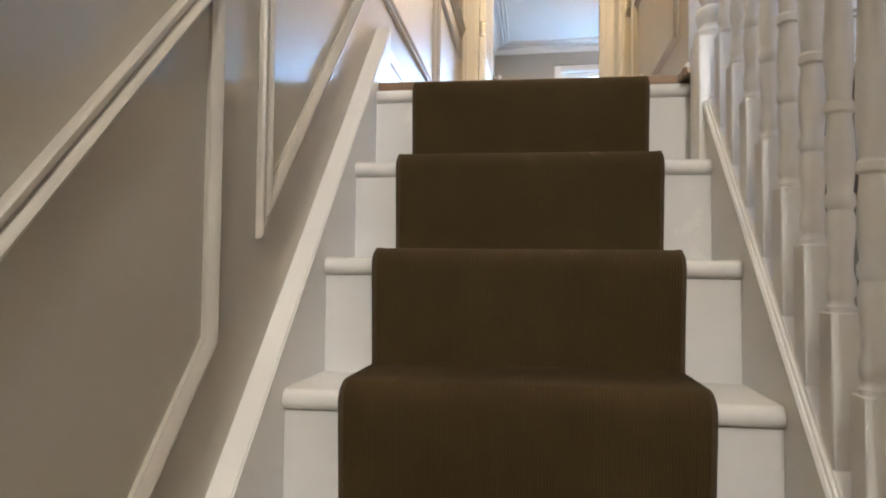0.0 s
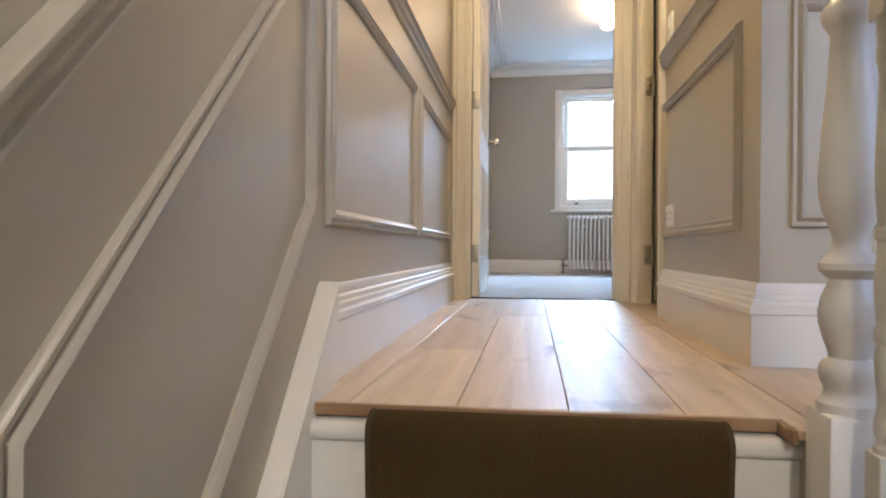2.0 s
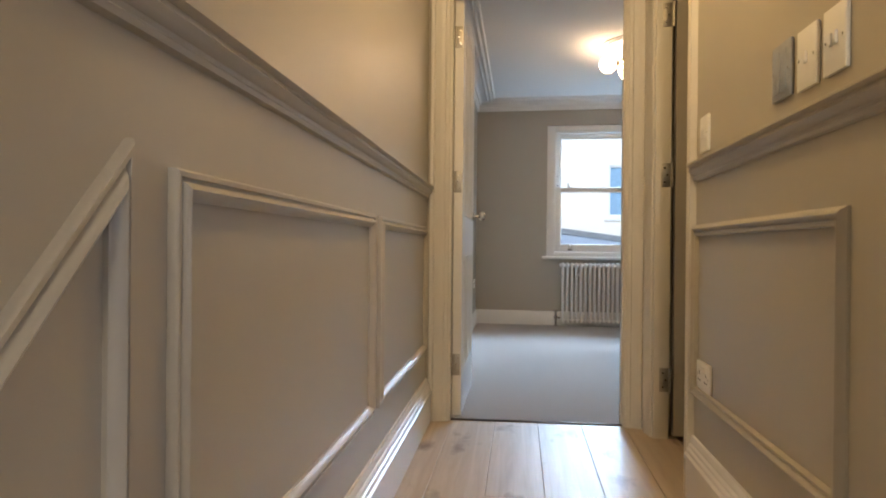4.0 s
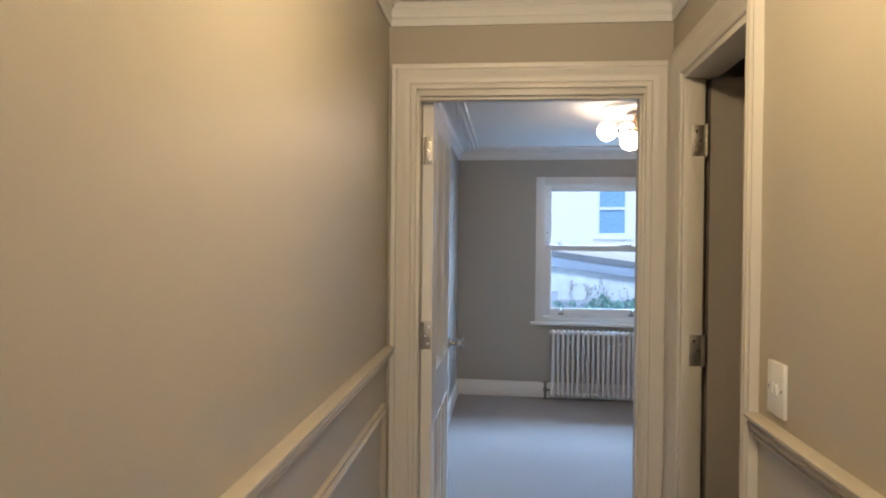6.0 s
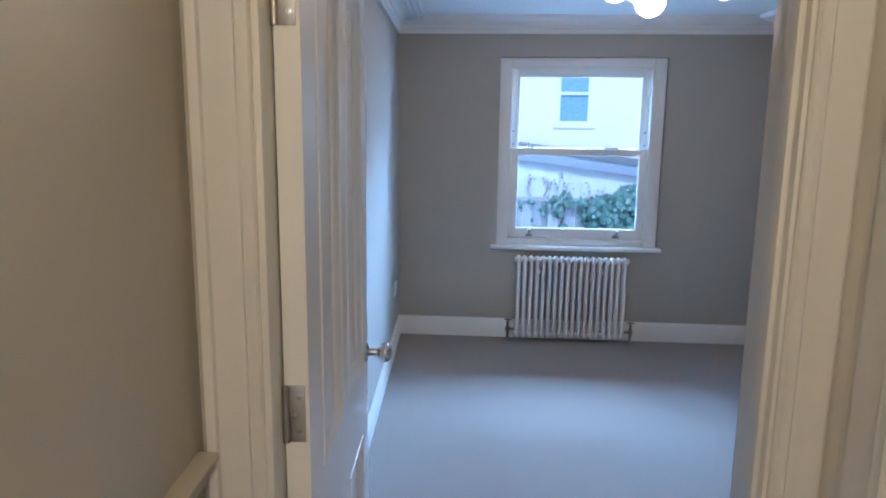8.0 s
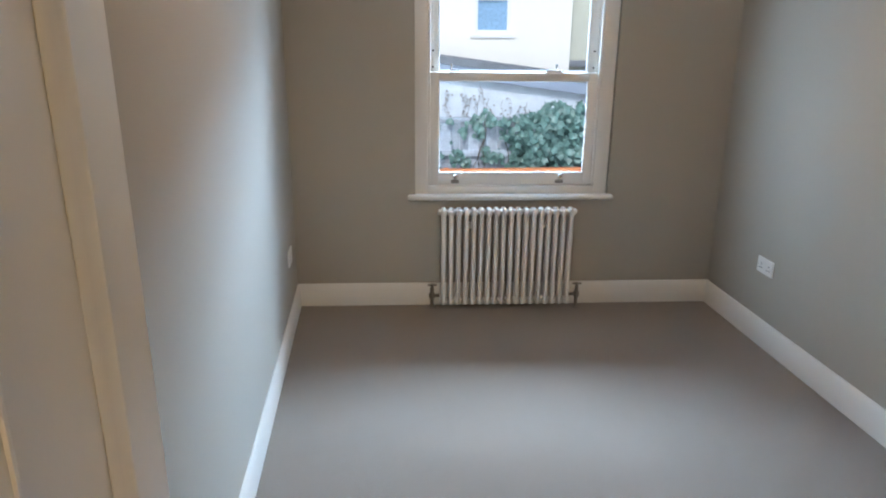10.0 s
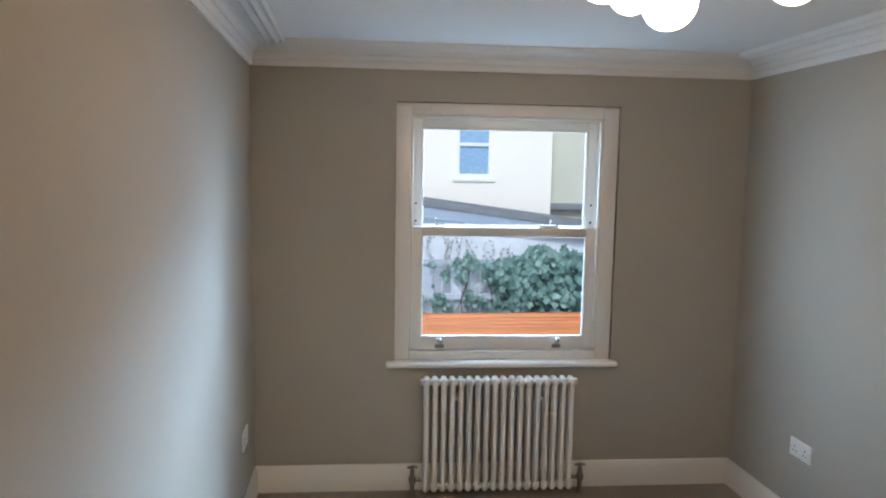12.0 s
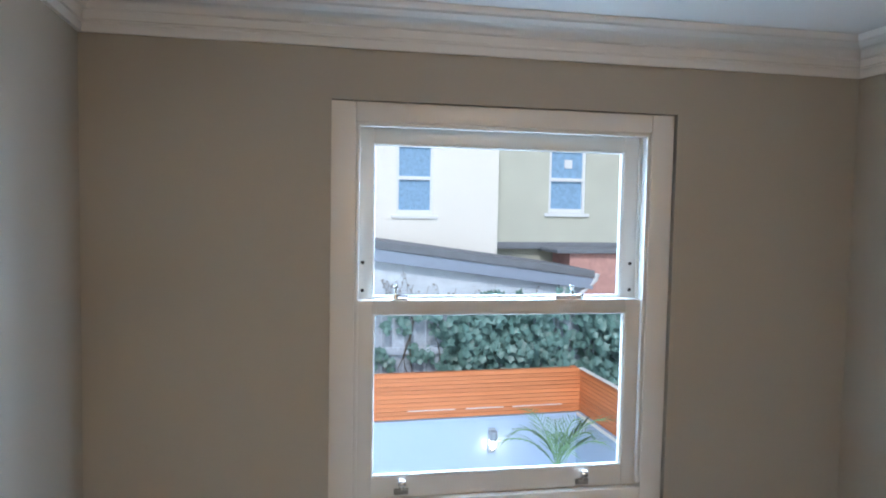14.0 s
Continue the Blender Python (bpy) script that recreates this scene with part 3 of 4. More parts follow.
for hz in (0.199, 1.060, 1.734):
    hinge("hinge", frame2, 1.562, 1.599, 4.866, hz, 1.607)
door2 = door_leaf("door_2", 0.555, 1.975, 0.036, [(0.105, 0.450, 0.20, 0.80), (0.105, 0.450, 0.965, 1.890)], M_DOORGREY,
                  "grey-beige two-panel door standing open to a dark room", pose(1.622, 4.874, 0.012))
knob(door2, 0.50, 0.0, 0.96, 1)

# ---------------------------------------------------------------- stairs
stairs = empty("staircase", "white painted timber stairs with a carpet runner", "staircase")
BULL = 0.018


def nosing_outline(j):
    """Front and top of a tread; the uppermost one is the white ledge before the oak boards."""
    return (NOSE_Y - GOING * j, NOSE_Z - RISE * j) if j else (NOSE_Y - 0.022, NOSE_Z - 0.004)


for j in range(STEPS):
    y, z = nosing_outline(j)
    back = y + (GOING + 0.02 if j else 0.070)
    bm = bmesh.new()
    prof = [(y + BULL + BULL * math.cos(a), z - BULL + BULL * math.sin(a)) for a in [math.pi * (0.5 + k / 8) for k in range(9)]]
    prof = [(back, z)] + prof + [(back, z - 2 * BULL)]
    lo = [bm.verts.new((TX0, p, q)) for p, q in prof]
    hi = [bm.verts.new((TX1, p, q)) for p, q in prof]
    bm.faces.new(lo)
    bm.faces.new(list(reversed(hi)))
    for i in range(len(prof)):
        bm.faces.new((lo[i], lo[(i + 1) % len(prof)], hi[(i + 1) % len(prof)], hi[i]))
    part("tread", bm, M_STAIRWHITE, stairs)
    part("riser", boxed(TX0, TX1, y + 0.013, y + 0.032, z - RISE - 0.012, z - 2 * BULL), M_STAIRWHITE, stairs)


def string_mesh(x0, x1, over, y_top, y_low):
    """The sloping side board of the flight."""
    def top(y):
        return NOSE_Z + SLOPE * (y - NOSE_Y) + over
    pts = [(y_low, top(y_low)), (y_top, top(y_top)), (y_top, top(y_top) - 0.42), (y_low, top(y_low) - 0.42)]
    bm = bmesh.new()
    lo = [bm.verts.new((x0, y, z)) for y, z in pts]
    hi = [bm.verts.new((x1, y, z)) for y, z in pts]
    bm.faces.new(lo)
    bm.faces.new(list(reversed(hi)))
    for i in range(4):
        bm.faces.new((lo[i], lo[(i + 1) % 4], hi[(i + 1) % 4], hi[i]))
    bmesh.ops.bevel(bm, geom=[e for e in bm.edges if abs(e.verts[0].co.x - e.verts[1].co.x) < 1e-6], offset=0.003, segments=2, affect="EDGES")
    return bm


part("wall_string", string_mesh(0.571, TX0, 0.068, 2.611, NOSE_Y - GOING * STEPS), M_TRIM, stairs, "white sloping wall string")
part("outer_string", string_mesh(TX1, TX1 + 0.052, 0.0655, 2.30, NOSE_Y - GOING * STEPS), M_TRIM, stairs, "white sloping outer string")
part("landing_trim", boxed(TX1, TX1 + 0.05, 2.385, 2.52, -0.25, -0.022, 0.003), M_PANEL, stairs, "beige filler beside the newel")

# carpet runner, one continuous strip over treads and risers
RX0, RX1 = 0.716, 1.320
runner = empty("stair_runner", "dark brown ribbed stair runner with bound edges", "stair carpet")


def runner_path():
    """From the oak edge, then round each nosing and straight down to the next tread."""
    pts = [(OAK_Y - 0.0115, NOSE_Z - 0.003)]
    r = BULL + 0.001
    for j in range(STEPS):
        y, z = nosing_outline(j)
        cy, cz = y + BULL, z - BULL
        for k in range(6):
            a = math.pi * (0.5 + 0.5 * k / 5)
            pts.append((cy + r * math.cos(a), cz + r * math.sin(a)))
        pts.append((y + 0.001, z - 0.05))
        pts.append((y + 0.009, z - RISE * 0.6))
        zn = nosing_outline(j + 1)[1] if j + 1 < STEPS else HALL_Z
        pts += [(y - 0.011 + 0.024 * math.cos(a), zn + 0.025 - 0.024 * math.sin(a)) for a in (0.0, 0.4, 0.8, 1.2, math.pi / 2)]
    return pts


def ribbon(x0, x1, thick, pts):
    """A strip of cloth of some thickness laid along a path in the y-z plane, its long edges rounded."""
    ns = []
    for i in range(len(pts)):
        a, b = Vector(pts[max(i - 1, 0)]), Vector(pts[min(i + 1, len(pts) - 1)])
        d = (b - a).normalized()
        ns.append(Vector((d.y, -d.x)))
    bm = bmesh.new()
    cross = [(x0, 0.0), (x0 - 0.0, thick * 0.6), (x0 + 0.004, thick), (x1 - 0.004, thick), (x1, thick * 0.6), (x1, 0.0)]
    rings = []
    for (y, z), n in zip(pts, ns):
        rings.append([bm.verts.new((x, y + n.x * h, z + n.y * h)) for x, h in cross])
    for a, b in zip(rings, rings[1:]):
        for i in range(5):
            bm.faces.new((a[i], a[i + 1], b[i + 1], b[i]))
    return bm


RP = runner_path()
part("weave", ribbon(RX0 + 0.006, RX1 - 0.006, 0.0185, RP), M_RUNNER, runner, smooth=False)
part("binding", ribbon(RX0, RX0 + 0.0145, 0.0195, RP), M_BINDING, runner, "dark bound edge")
part("binding", ribbon(RX1 - 0.0145, RX1, 0.0195, RP), M_BINDING, runner, "dark bound edge")

# ---------------------------------------------------------------- balustrade
bal = empty("balustrade", "white turned balusters, newel post and moulded rails", "balustrade")
BX = 1.453


def rail_z(y, over):
    return NOSE_Z + SLOPE * (y - NOSE_Y) + over


def sloped_bar(prof, y0, y1, over):
    bm = bmesh.new()
    a = [bm.verts.new((BX + u, y0, rail_z(y0, over) + v)) for u, v in prof]
    b = [bm.verts.new((BX + u, y1, rail_z(y1, over) + v)) for u, v in prof]
    for i in range(len(prof)):
        k = (i + 1) % len(prof)
        bm.faces.new((a[i], a[k], b[k], b[i]))
    bm.faces.new(a)
    bm.faces.new(list(reversed(b)))
    return bm


BASE = [(-0.036, 0), (-0.036, 0.008), (-0.032, 0.013), (-0.029, 0.013), (-0.027, 0.018), (-0.023, 0.018), (-0.021, 0.024), (0.021, 0.024), (0.023, 0.018), (0.029, 0.013), (0.036, 0.008), (0.036, 0)]
HAND = [(-0.022, 0), (-0.026, 0.010), (-0.034, 0.016), (-0.036, 0.030), (-0.030, 0.046), (-0.014, 0.056), (0.014, 0.056), (0.030, 0.046), (0.036, 0.030), (0.034, 0.016), (0.026, 0.010), (0.022, 0)]
Y_LOW = -0.1
part("base_rail", sloped_bar(BASE, Y_LOW, 2.296, 0.066), M_TRIM, bal, "moulded base rail")
part("handrail", sloped_bar(HAND, Y_LOW, 2.296, 0.93), M_TRIM, bal, "moulded handrail")


def turned(bm, x, y, z0, z1, w, mid, m=None):
    """A post: square ends with shoulders, turned between with rings, vases and coves."""
    zb, zt = mid
    c = w / 2
    box(bm, x - c, x + c, y - c, y + c, z0, zb - 0.012, 0.002, 1)
    box(bm, x - c, x + c, y - c, y + c, zt + 0.012, z1, 0.002, 1)
    L = zt - zb
    rr = [(0.0, 0.98), (0.015, 0.98), (0.02, 0.72), (0.035, 0.62), (0.045, 0.90), (0.065, 0.95), (0.08, 0.88), (0.10, 0.64), (0.13, 0.60), (0.17, 0.78), (0.21, 0.94), (0.235, 0.90),
          (0.25, 0.66), (0.262, 0.98), (0.285, 0.98), (0.297, 0.66), (0.33, 0.86), (0.38, 0.97), (0.43, 0.86), (0.47, 0.66), (0.485, 0.62), (0.492, 0.96), (0.512, 0.96), (0.52, 0.62),
          (0.56, 0.74), (0.60, 0.92), (0.66, 0.97), (0.73, 0.84), (0.82, 0.68), (0.885, 0.58), (0.90, 0.94), (0.925, 0.94), (0.935, 0.66), (0.955, 0.90), (0.975, 0.94), (1.0, 0.94)]
    lathe(bm, [(c * (0.40 + 0.52 * r), zb - 0.013 + (L + 0.026) * f) for f, r in rr], pose(x, y, 0), 20)
    return bm


y0 = 2.228
zc = rail_z(y0, 0.084)
first = part("baluster", turned(bmesh.new(), BX, y0, zc - 0.02, rail_z(y0, 0.935), 0.042, (zc + 0.205, zc + 0.74)), M_TRIM, bal)
k = 1
while y0 - 0.0925 * k > Y_LOW + 0.05:
    o = first.copy()
    scene.collection.objects.link(o)
    o.parent = bal
    o.location = (0, -0.0925 * k, -0.0925 * k * SLOPE)
    k += 1

# newel post
NX, NY, NW = 1.453, 2.340, 0.090
bm = boxed(NX - NW / 2, NX + NW / 2, NY - NW / 2, NY + NW / 2, -0.62, 0.045, 0.007, 2)
box(bm, NX - NW / 2, NX + NW / 2, NY - NW / 2, NY + NW / 2, 0.80, 1.06, 0.006, 2)
lathe(bm, [(0.044, 0.035), (0.044, 0.058), (0.036, 0.066), (0.034, 0.078), (0.040, 0.090), (0.041, 0.106), (0.037, 0.116), (0.028, 0.122), (0.029, 0.132), (0.036, 0.150), (0.0415, 0.172), (0.042, 0.190), (0.039, 0.206), (0.031, 0.226), (0.028, 0.236),
           (0.036, 0.242), (0.042, 0.249), (0.042, 0.258), (0.036, 0.265), (0.026, 0.276), (0.0235, 0.292), (0.027, 0.308), (0.036, 0.328), (0.0425, 0.356), (0.0435, 0.385), (0.040, 0.430), (0.035, 0.490), (0.030, 0.550), (0.028, 0.590),
           (0.034, 0.600), (0.040, 0.610), (0.041, 0.622), (0.036, 0.632), (0.028, 0.640), (0.028, 0.656), (0.036, 0.680), (0.040, 0.710), (0.036, 0.745), (0.040, 0.775), (0.044, 0.795), (0.044, 0.81)], pose(NX, NY, 0), 40)
lathe(bm, [(0.05, 1.055), (0.052, 1.066), (0.040, 1.078), (0.03, 1.09), (0.044, 1.115), (0.048, 1.135), (0.044, 1.158), (0.03, 1.176), (0.01, 1.184)], pose(NX, NY, 0), 24)
part("newel_post", bm, M_TRIM, bal, "stout turned newel post")


# ---------------------------------------------------------------- switches and sockets
def plate(name, label, category, m, w, h, kind="switch", mat=None):
    """A wall plate: local x along the wall, local y out of it, z up, origin at its middle."""
    ob = empty(name, label, category, m, group={"light switch": "switch plates above the dado rail", "socket": "white double sockets"}.get(category, ""))
    mat = mat or M_PLASTIC
    part("plate", boxed(-w / 2, w / 2, 0.0, 0.009, -h / 2, h / 2, 0.003), mat, ob)
    if kind == "switch":
        part("rocker", boxed(-0.006, 0.006, 0.008, 0.014, -0.011, 0.013, 0.002), mat, ob)
    elif kind == "double_switch":
        for x in (-0.010, 0.010):
            part("rocker", boxed(x - 0.006, x + 0.006, 0.008, 0.014, -0.011, 0.013, 0.002), mat, ob)
    elif kind == "socket":
        for x in (-0.036, 0.036):
            part("rocker", boxed(x - 0.006 + (0.02 if x < 0 else -0.02), x + 0.006 + (0.02 if x < 0 else -0.02), 0.008, 0.012, 0.012, 0.030, 0.002), mat, ob)
            for dx, dz, a, b in ((0, 0.008, 0.0025, 0.0045), (-0.011, -0.014, 0.0045, 0.0022), (0.011, -0.014, 0.0045, 0.0022)):
                # holes are not cut: near-black blocks stand in for the shade inside them
                part("pin_hole", boxed(x + dx - a, x + dx + a, 0.0085, 0.0097, dz - b, dz + b), M_DARK, ob)
    elif kind == "thermostat":
        part("button", boxed(-0.032, 0.0, 0.008, 0.012, -0.045, 0.045, 0.002), mat, ob)
        part("button", boxed(0.003, 0.034, 0.008, 0.012, -0.045, 0.045, 0.002), mat, ob)
    for x in (-w / 2 + 0.012, w / 2 - 0.012):
        part("screw", lathe(bmesh.new(), [(0.003, 0.0), (0.003, 0.0008)], pose(x, 0.0086, 0, -90), 8), M_CHROME, ob)
    return ob


ER = lambda y, z: pose(WR, y, z, 0, 0, 90)
plate("light_switch", "white single light switch above the dado rail", "light switch", ER(4.082, 1.154), 0.088, 0.112, "double_switch")
plate("heating_control", "grey metal control plate above the dado rail", "control", ER(3.462, 1.186), 0.104, 0.122, "thermostat", M_GREYPLASTIC)
plate("light_switch", "white single switch plate above the dado rail", "light switch", ER(3.330, 1.180), 0.092, 0.122, "switch")
plate("light_switch", "white double switch plate above the dado rail", "light switch", ER(3.210, 1.180), 0.092, 0.122, "double_switch")
plate("wall_socket", "white double socket low on the landing wall", "socket", ER(4.068, 0.411), 0.146, 0.086, "socket")
plate("wall_socket", "white double socket on the grey bedroom wall", "socket", pose(BR, 8.325, 0.446, 0, 0, 90), 0.146, 0.086, "socket")
plate("wall_socket", "white double socket low on the bedroom wall", "socket", pose(BL, 8.720, 0.44, 0, 0, -90), 0.146, 0.086, "socket")

# ---------------------------------------------------------------- bedroom window
win = empty("window_1", "white painted timber sash window with two large panes", "window", SKEW, kind="structure")
WC = 1.307
HO, HI, HG = 0.583, 0.502, 0.440     # half widths: frame, sash opening, glass
Z0, Z1 = 0.716, 2.060
FY = 0.012                           # the frame stands a little back from the wall's face
part("window_frame", boxed(WC - HO, WC - HI, FY, 0.16, Z0, Z1, 0.004), M_TRIM, win)
part("window_frame", boxed(WC + HI, WC + HO, FY, 0.16, Z0, Z1, 0.004), M_TRIM, win)
part("window_frame", boxed(WC - HI, WC + HI, FY, 0.16, 1.998, Z1, 0.004), M_TRIM, win)
part("window_frame", boxed(WC - HI, WC + HI, FY, 0.16, Z0, 0.763, 0.004), M_TRIM, win)
for sx in (-1, 1):
    part("staff_bead", boxed(WC + sx * HI - (0.014 if sx > 0 else 0), WC + sx * HI + (0 if sx > 0 else 0.014), FY + 0.004, FY + 0.022, 0.777, 1.997, 0.004), M_TRIM, win)
    part("parting_bead", boxed(WC + sx * (HI - 0.005) - 0.006, WC + sx * (HI - 0.005) + 0.006, 0.079, 0.087, 0.78, 1.997, 0.002), M_TRIM, win)
part("staff_bead", boxed(WC - HI, WC + HI, FY + 0.004, FY + 0.022, 1.984, 1.998, 0.004), M_TRIM, win)
bm = boxed(WC - 0.624, WC + 0.616, -0.045, 0.012, 0.686, 0.7155, 0.012, 4)
box(bm, WC - HO, WC + HO, 0.0, 0.17, 0.69, 0.7155)
part("window_sill", bm, M_TRIM, win, "rounded white window board")
part("outer_sill", boxed(WC - HO - 0.03, WC + HO + 0.03, 0.161, 0.36, 0.64, 0.70, 0.008), M_TRIM, win)


def sash(name, y0, y1, zb, zt, rail_b, rail_t):
    """A sash: stiles, rails, a bead round the glass, and its pane."""
    s = part(name, boxed(WC - HI + 0.003, WC - HG, y0, y1, zb, zt, 0.002), M_TRIM, win)
    part("stile", boxed(WC + HG, WC + HI - 0.003, y0, y1, zb, zt, 0.002), M_TRIM, s)
    part("rail", boxed(WC - HG, WC + HG, y0 + 0.001, y1, zb, zb + rail_b, 0.002), M_TRIM, s)
    part("rail", boxed(WC - HG, WC + HG, y0 + 0.001, y1, zt - rail_t, zt, 0.002), M_TRIM, s)
    prof = [(0, 0), (0, -0.002), (0.004, -0.004), (0.008, -0.012), (0.008, -0.016), (0, -0.016)]
    part("glazing_bead", sweep([(WC - HG, zb + rail_b), (WC + HG, zb + rail_b), (WC + HG, zt - rail_t), (WC - HG, zt - rail_t)], True, prof, lambda u, v, h: Vector((u, y0 - h, v))), M_TRIM, s)
    p = part("pane", boxed(WC - HG - 0.004, WC + HG + 0.004, (y0 + y1) / 2, (y0 + y1) / 2 + 0.004, zb + rail_b - 0.004, zt - rail_t + 0.004), M_GLASS, s, "clear glass pane")
    p.visible_shadow = False
    return s


low = sash("lower_sash", 0.036, 0.078, 0.766, 1.425, 0.068, 0.044)
upp = sash("upper_sash", 0.088, 0.130, 1.382, 1.990, 0.044, 0.052)
for u in (0.968, 1.602):
    bm = boxed(u - 0.024, u + 0.024, 0.030, 0.036, 0.776, 0.797, 0.002)
    box(bm, u - 0.019, u + 0.019, 0.016, 0.031, 0.786, 0.797, 0.003)
    lift = part("sash_lift", bm, M_PEWTER, low, "dark metal sash lift")
    hook = tube(bmesh.new(), [(u, 0.031, 0.792), (u, 0.024, 0.800), (u, 0.016, 0.812), (u, 0.010, 0.820)], 0.009, 12)
    lathe(hook, [(0.004, -0.013), (0.011, -0.010), (0.0145, 0.0), (0.011, 0.010), (0.004, 0.013)], pose(u, 0.010, 0.822, 0, 90), 14)
    part("finger_hook", hook, M_CHROME, lift, "polished chrome finger hook", smooth=True)
for u in (0.955, 1.567):
    bm = boxed(u - 0.028, u + 0.028, 0.042, 0.072, 1.4252, 1.430, 0.0015)
    tube(bm, [(u + 0.03, 0.056, 1.436), (u, 0.060, 1.437), (u - 0.012, 0.062, 1.437)], 0.005, 8)
    lathe(bm, [(0.009, 1.430), (0.006, 1.440), (0.0045, 1.455), (0.008, 1.460), (0.008, 1.468), (0.004, 1.472)], pose(u - 0.012, 0.060, 0), 12)
    part("sash_fastener", bm, M_CHROME, low, "chrome sash fastener")
part("vent_block", boxed(1.49, 1.585, 0.040, 0.058, 1.4254, 1.440, 0.003), M_PLASTIC, low, "small white plastic block")
for sx in (-1, 1):
    for z in (1.452, 1.545):
        part("sash_stop", lathe(bmesh.new(), [(0.006, 0), (0.006, 0.004), (0.003, 0.006)], pose(WC + sx * (HI - 0.03), 0.0878, z, 90), 10), M_BRONZE, upp, "dark sash stop")

# window of the stairwell, out of sight beside the flight
win2 = empty("window_2", "white framed stairwell window", "window", kind="structure")
for a, b, c, d in ((0.752, 0.80, 0.702, 1.948), (1.60, 1.648, 0.702, 1.948), (0.80, 1.60, 0.702, 0.75), (0.80, 1.60, 1.90, 1.948), (0.80, 1.60, 1.30, 1.34)):
    part("window_frame", boxed(BR + 0.03, BR + 0.10, a, b, c, d, 0.003), M_TRIM, win2)
p = part("pane", boxed(BR + 0.06, BR + 0.064, 0.80, 1.60, 0.75, 1.90), M_GLASS, win2)
p.visible_shadow = False

# ---------------------------------------------------------------- radiator
rad = empty("radiator", "white enamelled column radiator under the window", "radiator", SKEW)
R0, PITCH, COLS = 0.896, 0.0450, 18
bm = bmesh.new()
rz0, rz1 = 0.065, 0.625
for cy in (-0.056, -0.104):
    tube(bm, [(R0, cy, rz0 + 0.015), (R0, cy, rz1)], 0.0135, 12)
for z, top in ((rz1, 1), (rz0, -1)):
    for cy in (-0.056, -0.104):
        lathe(bm, [(0.004, -0.024), (0.012, -0.022), (0.017, -0.014), (0.0185, 0.0), (0.017, 0.014), (0.012, 0.022), (0.004, 0.024)], pose(R0, cy, z), 12)
    tube(bm, [(R0, -0.056, z + top * 0.008), (R0, -0.080, z + top * 0.016), (R0, -0.104, z + top * 0.008)], 0.0135, 10)
    tube(bm, [(R0 - PITCH / 2, -0.080, z), (R0 + PITCH / 2, -0.080, z)], 0.0165, 12)
col = part("column", bm, M_RAD, rad, smooth=True)
for i in range(1, COLS):
    o = col.copy()
    scene.collection.objects.link(o)
    o.parent = rad
    o.location = (PITCH * i, 0, 0)
REND = R0 + PITCH * (COLS - 1)
for s, x in ((-1, R0 - PITCH / 2), (1, REND + PITCH / 2)):
    part("end_cap", lathe(bmesh.new(), [(0.019, 0), (0.019, 0.006), (0.010, 0.012)], pose(x, -0.080, rz1, 0, 90 * s), 16), M_RAD, rad)
    bm = tube(bmesh.new(), [(x, -0.080, rz0 + 0.03), (x + s * 0.045, -0.080, rz0 + 0.03)], 0.010, 12)
    tube(bm, [(x + s * 0.045, -0.080, 0.012), (x + s * 0.045, -0.080, 0.150)], 0.011, 12)
    lathe(bm, [(0.017, rz0 + 0.015), (0.019, rz0 + 0.03), (0.017, rz0 + 0.048)], pose(x + s * 0.045, -0.080, 0), 14)
    valve = part("valve", bm, M_PEWTER, rad, "aged metal radiator valve")
    bm = lathe(bmesh.new(), [(0.008, 0.148), (0.008, 0.158), (0.012, 0.162), (0.012, 0.170)], pose(x + s * 0.045, -0.080, 0), 12)
    tube(bm, [(x + s * 0.045 - 0.028, -0.080, 0.164), (x + s * 0.045 + 0.028, -0.080, 0.164)], 0.006, 10)
    part("valve_handle", bm, M_PEWTER, valve)
    part("floor_collar", lathe(bmesh.new(), [(0.024, 0.009), (0.022, 0.014), (0.013, 0.017)], pose(x + s * 0.045, -0.080, 0), 16), M_PEWTER, valve)
for x in (R0 + 3.5 * PITCH, REND - 3.5 * PITCH):
    part("wall_bracket", boxed(x - 0.012, x + 0.012, -0.075, -0.001, 0.52, 0.545, 0.002), M_RAD, rad)

# ---------------------------------------------------------------- ceiling lights
LX, LY = 1.84, 7.10
rose = tagged(part("ceiling_rose", lathe(bmesh.new(), [(0.27, CEIL + 0.002), (0.27, CEIL - 0.006), (0.262, CEIL - 0.012), (0.252, CEIL - 0.010), (0.246, CEIL - 0.004), (0.236, CEIL - 0.004), (0.230, CEIL - 0.014), (0.218, CEIL - 0.018), (0.208, CEIL - 0.012), (0.20, CEIL - 0.006), (0.125, CEIL - 0.010), (0.118, CEIL - 0.022), (0.105, CEIL - 0.024)], pose(LX, LY, 0), 48), M_CORNICE, smooth=False),
               "round moulded white plaster ceiling rose", "ceiling rose", kind="structure")
lampo = empty("ceiling_light", "brass ceiling light with lit opal glass globes", "ceiling light", pose(LX, LY, 0))
part("ceiling_plate", lathe(bmesh.new(), [(0.100, CEIL - 0.0242), (0.105, CEIL - 0.030), (0.105, CEIL - 0.046), (0.100, CEIL - 0.050), (0.03, CEIL - 0.052)], None, 36), M_BRONZE, lampo, "dark bronze ceiling plate")
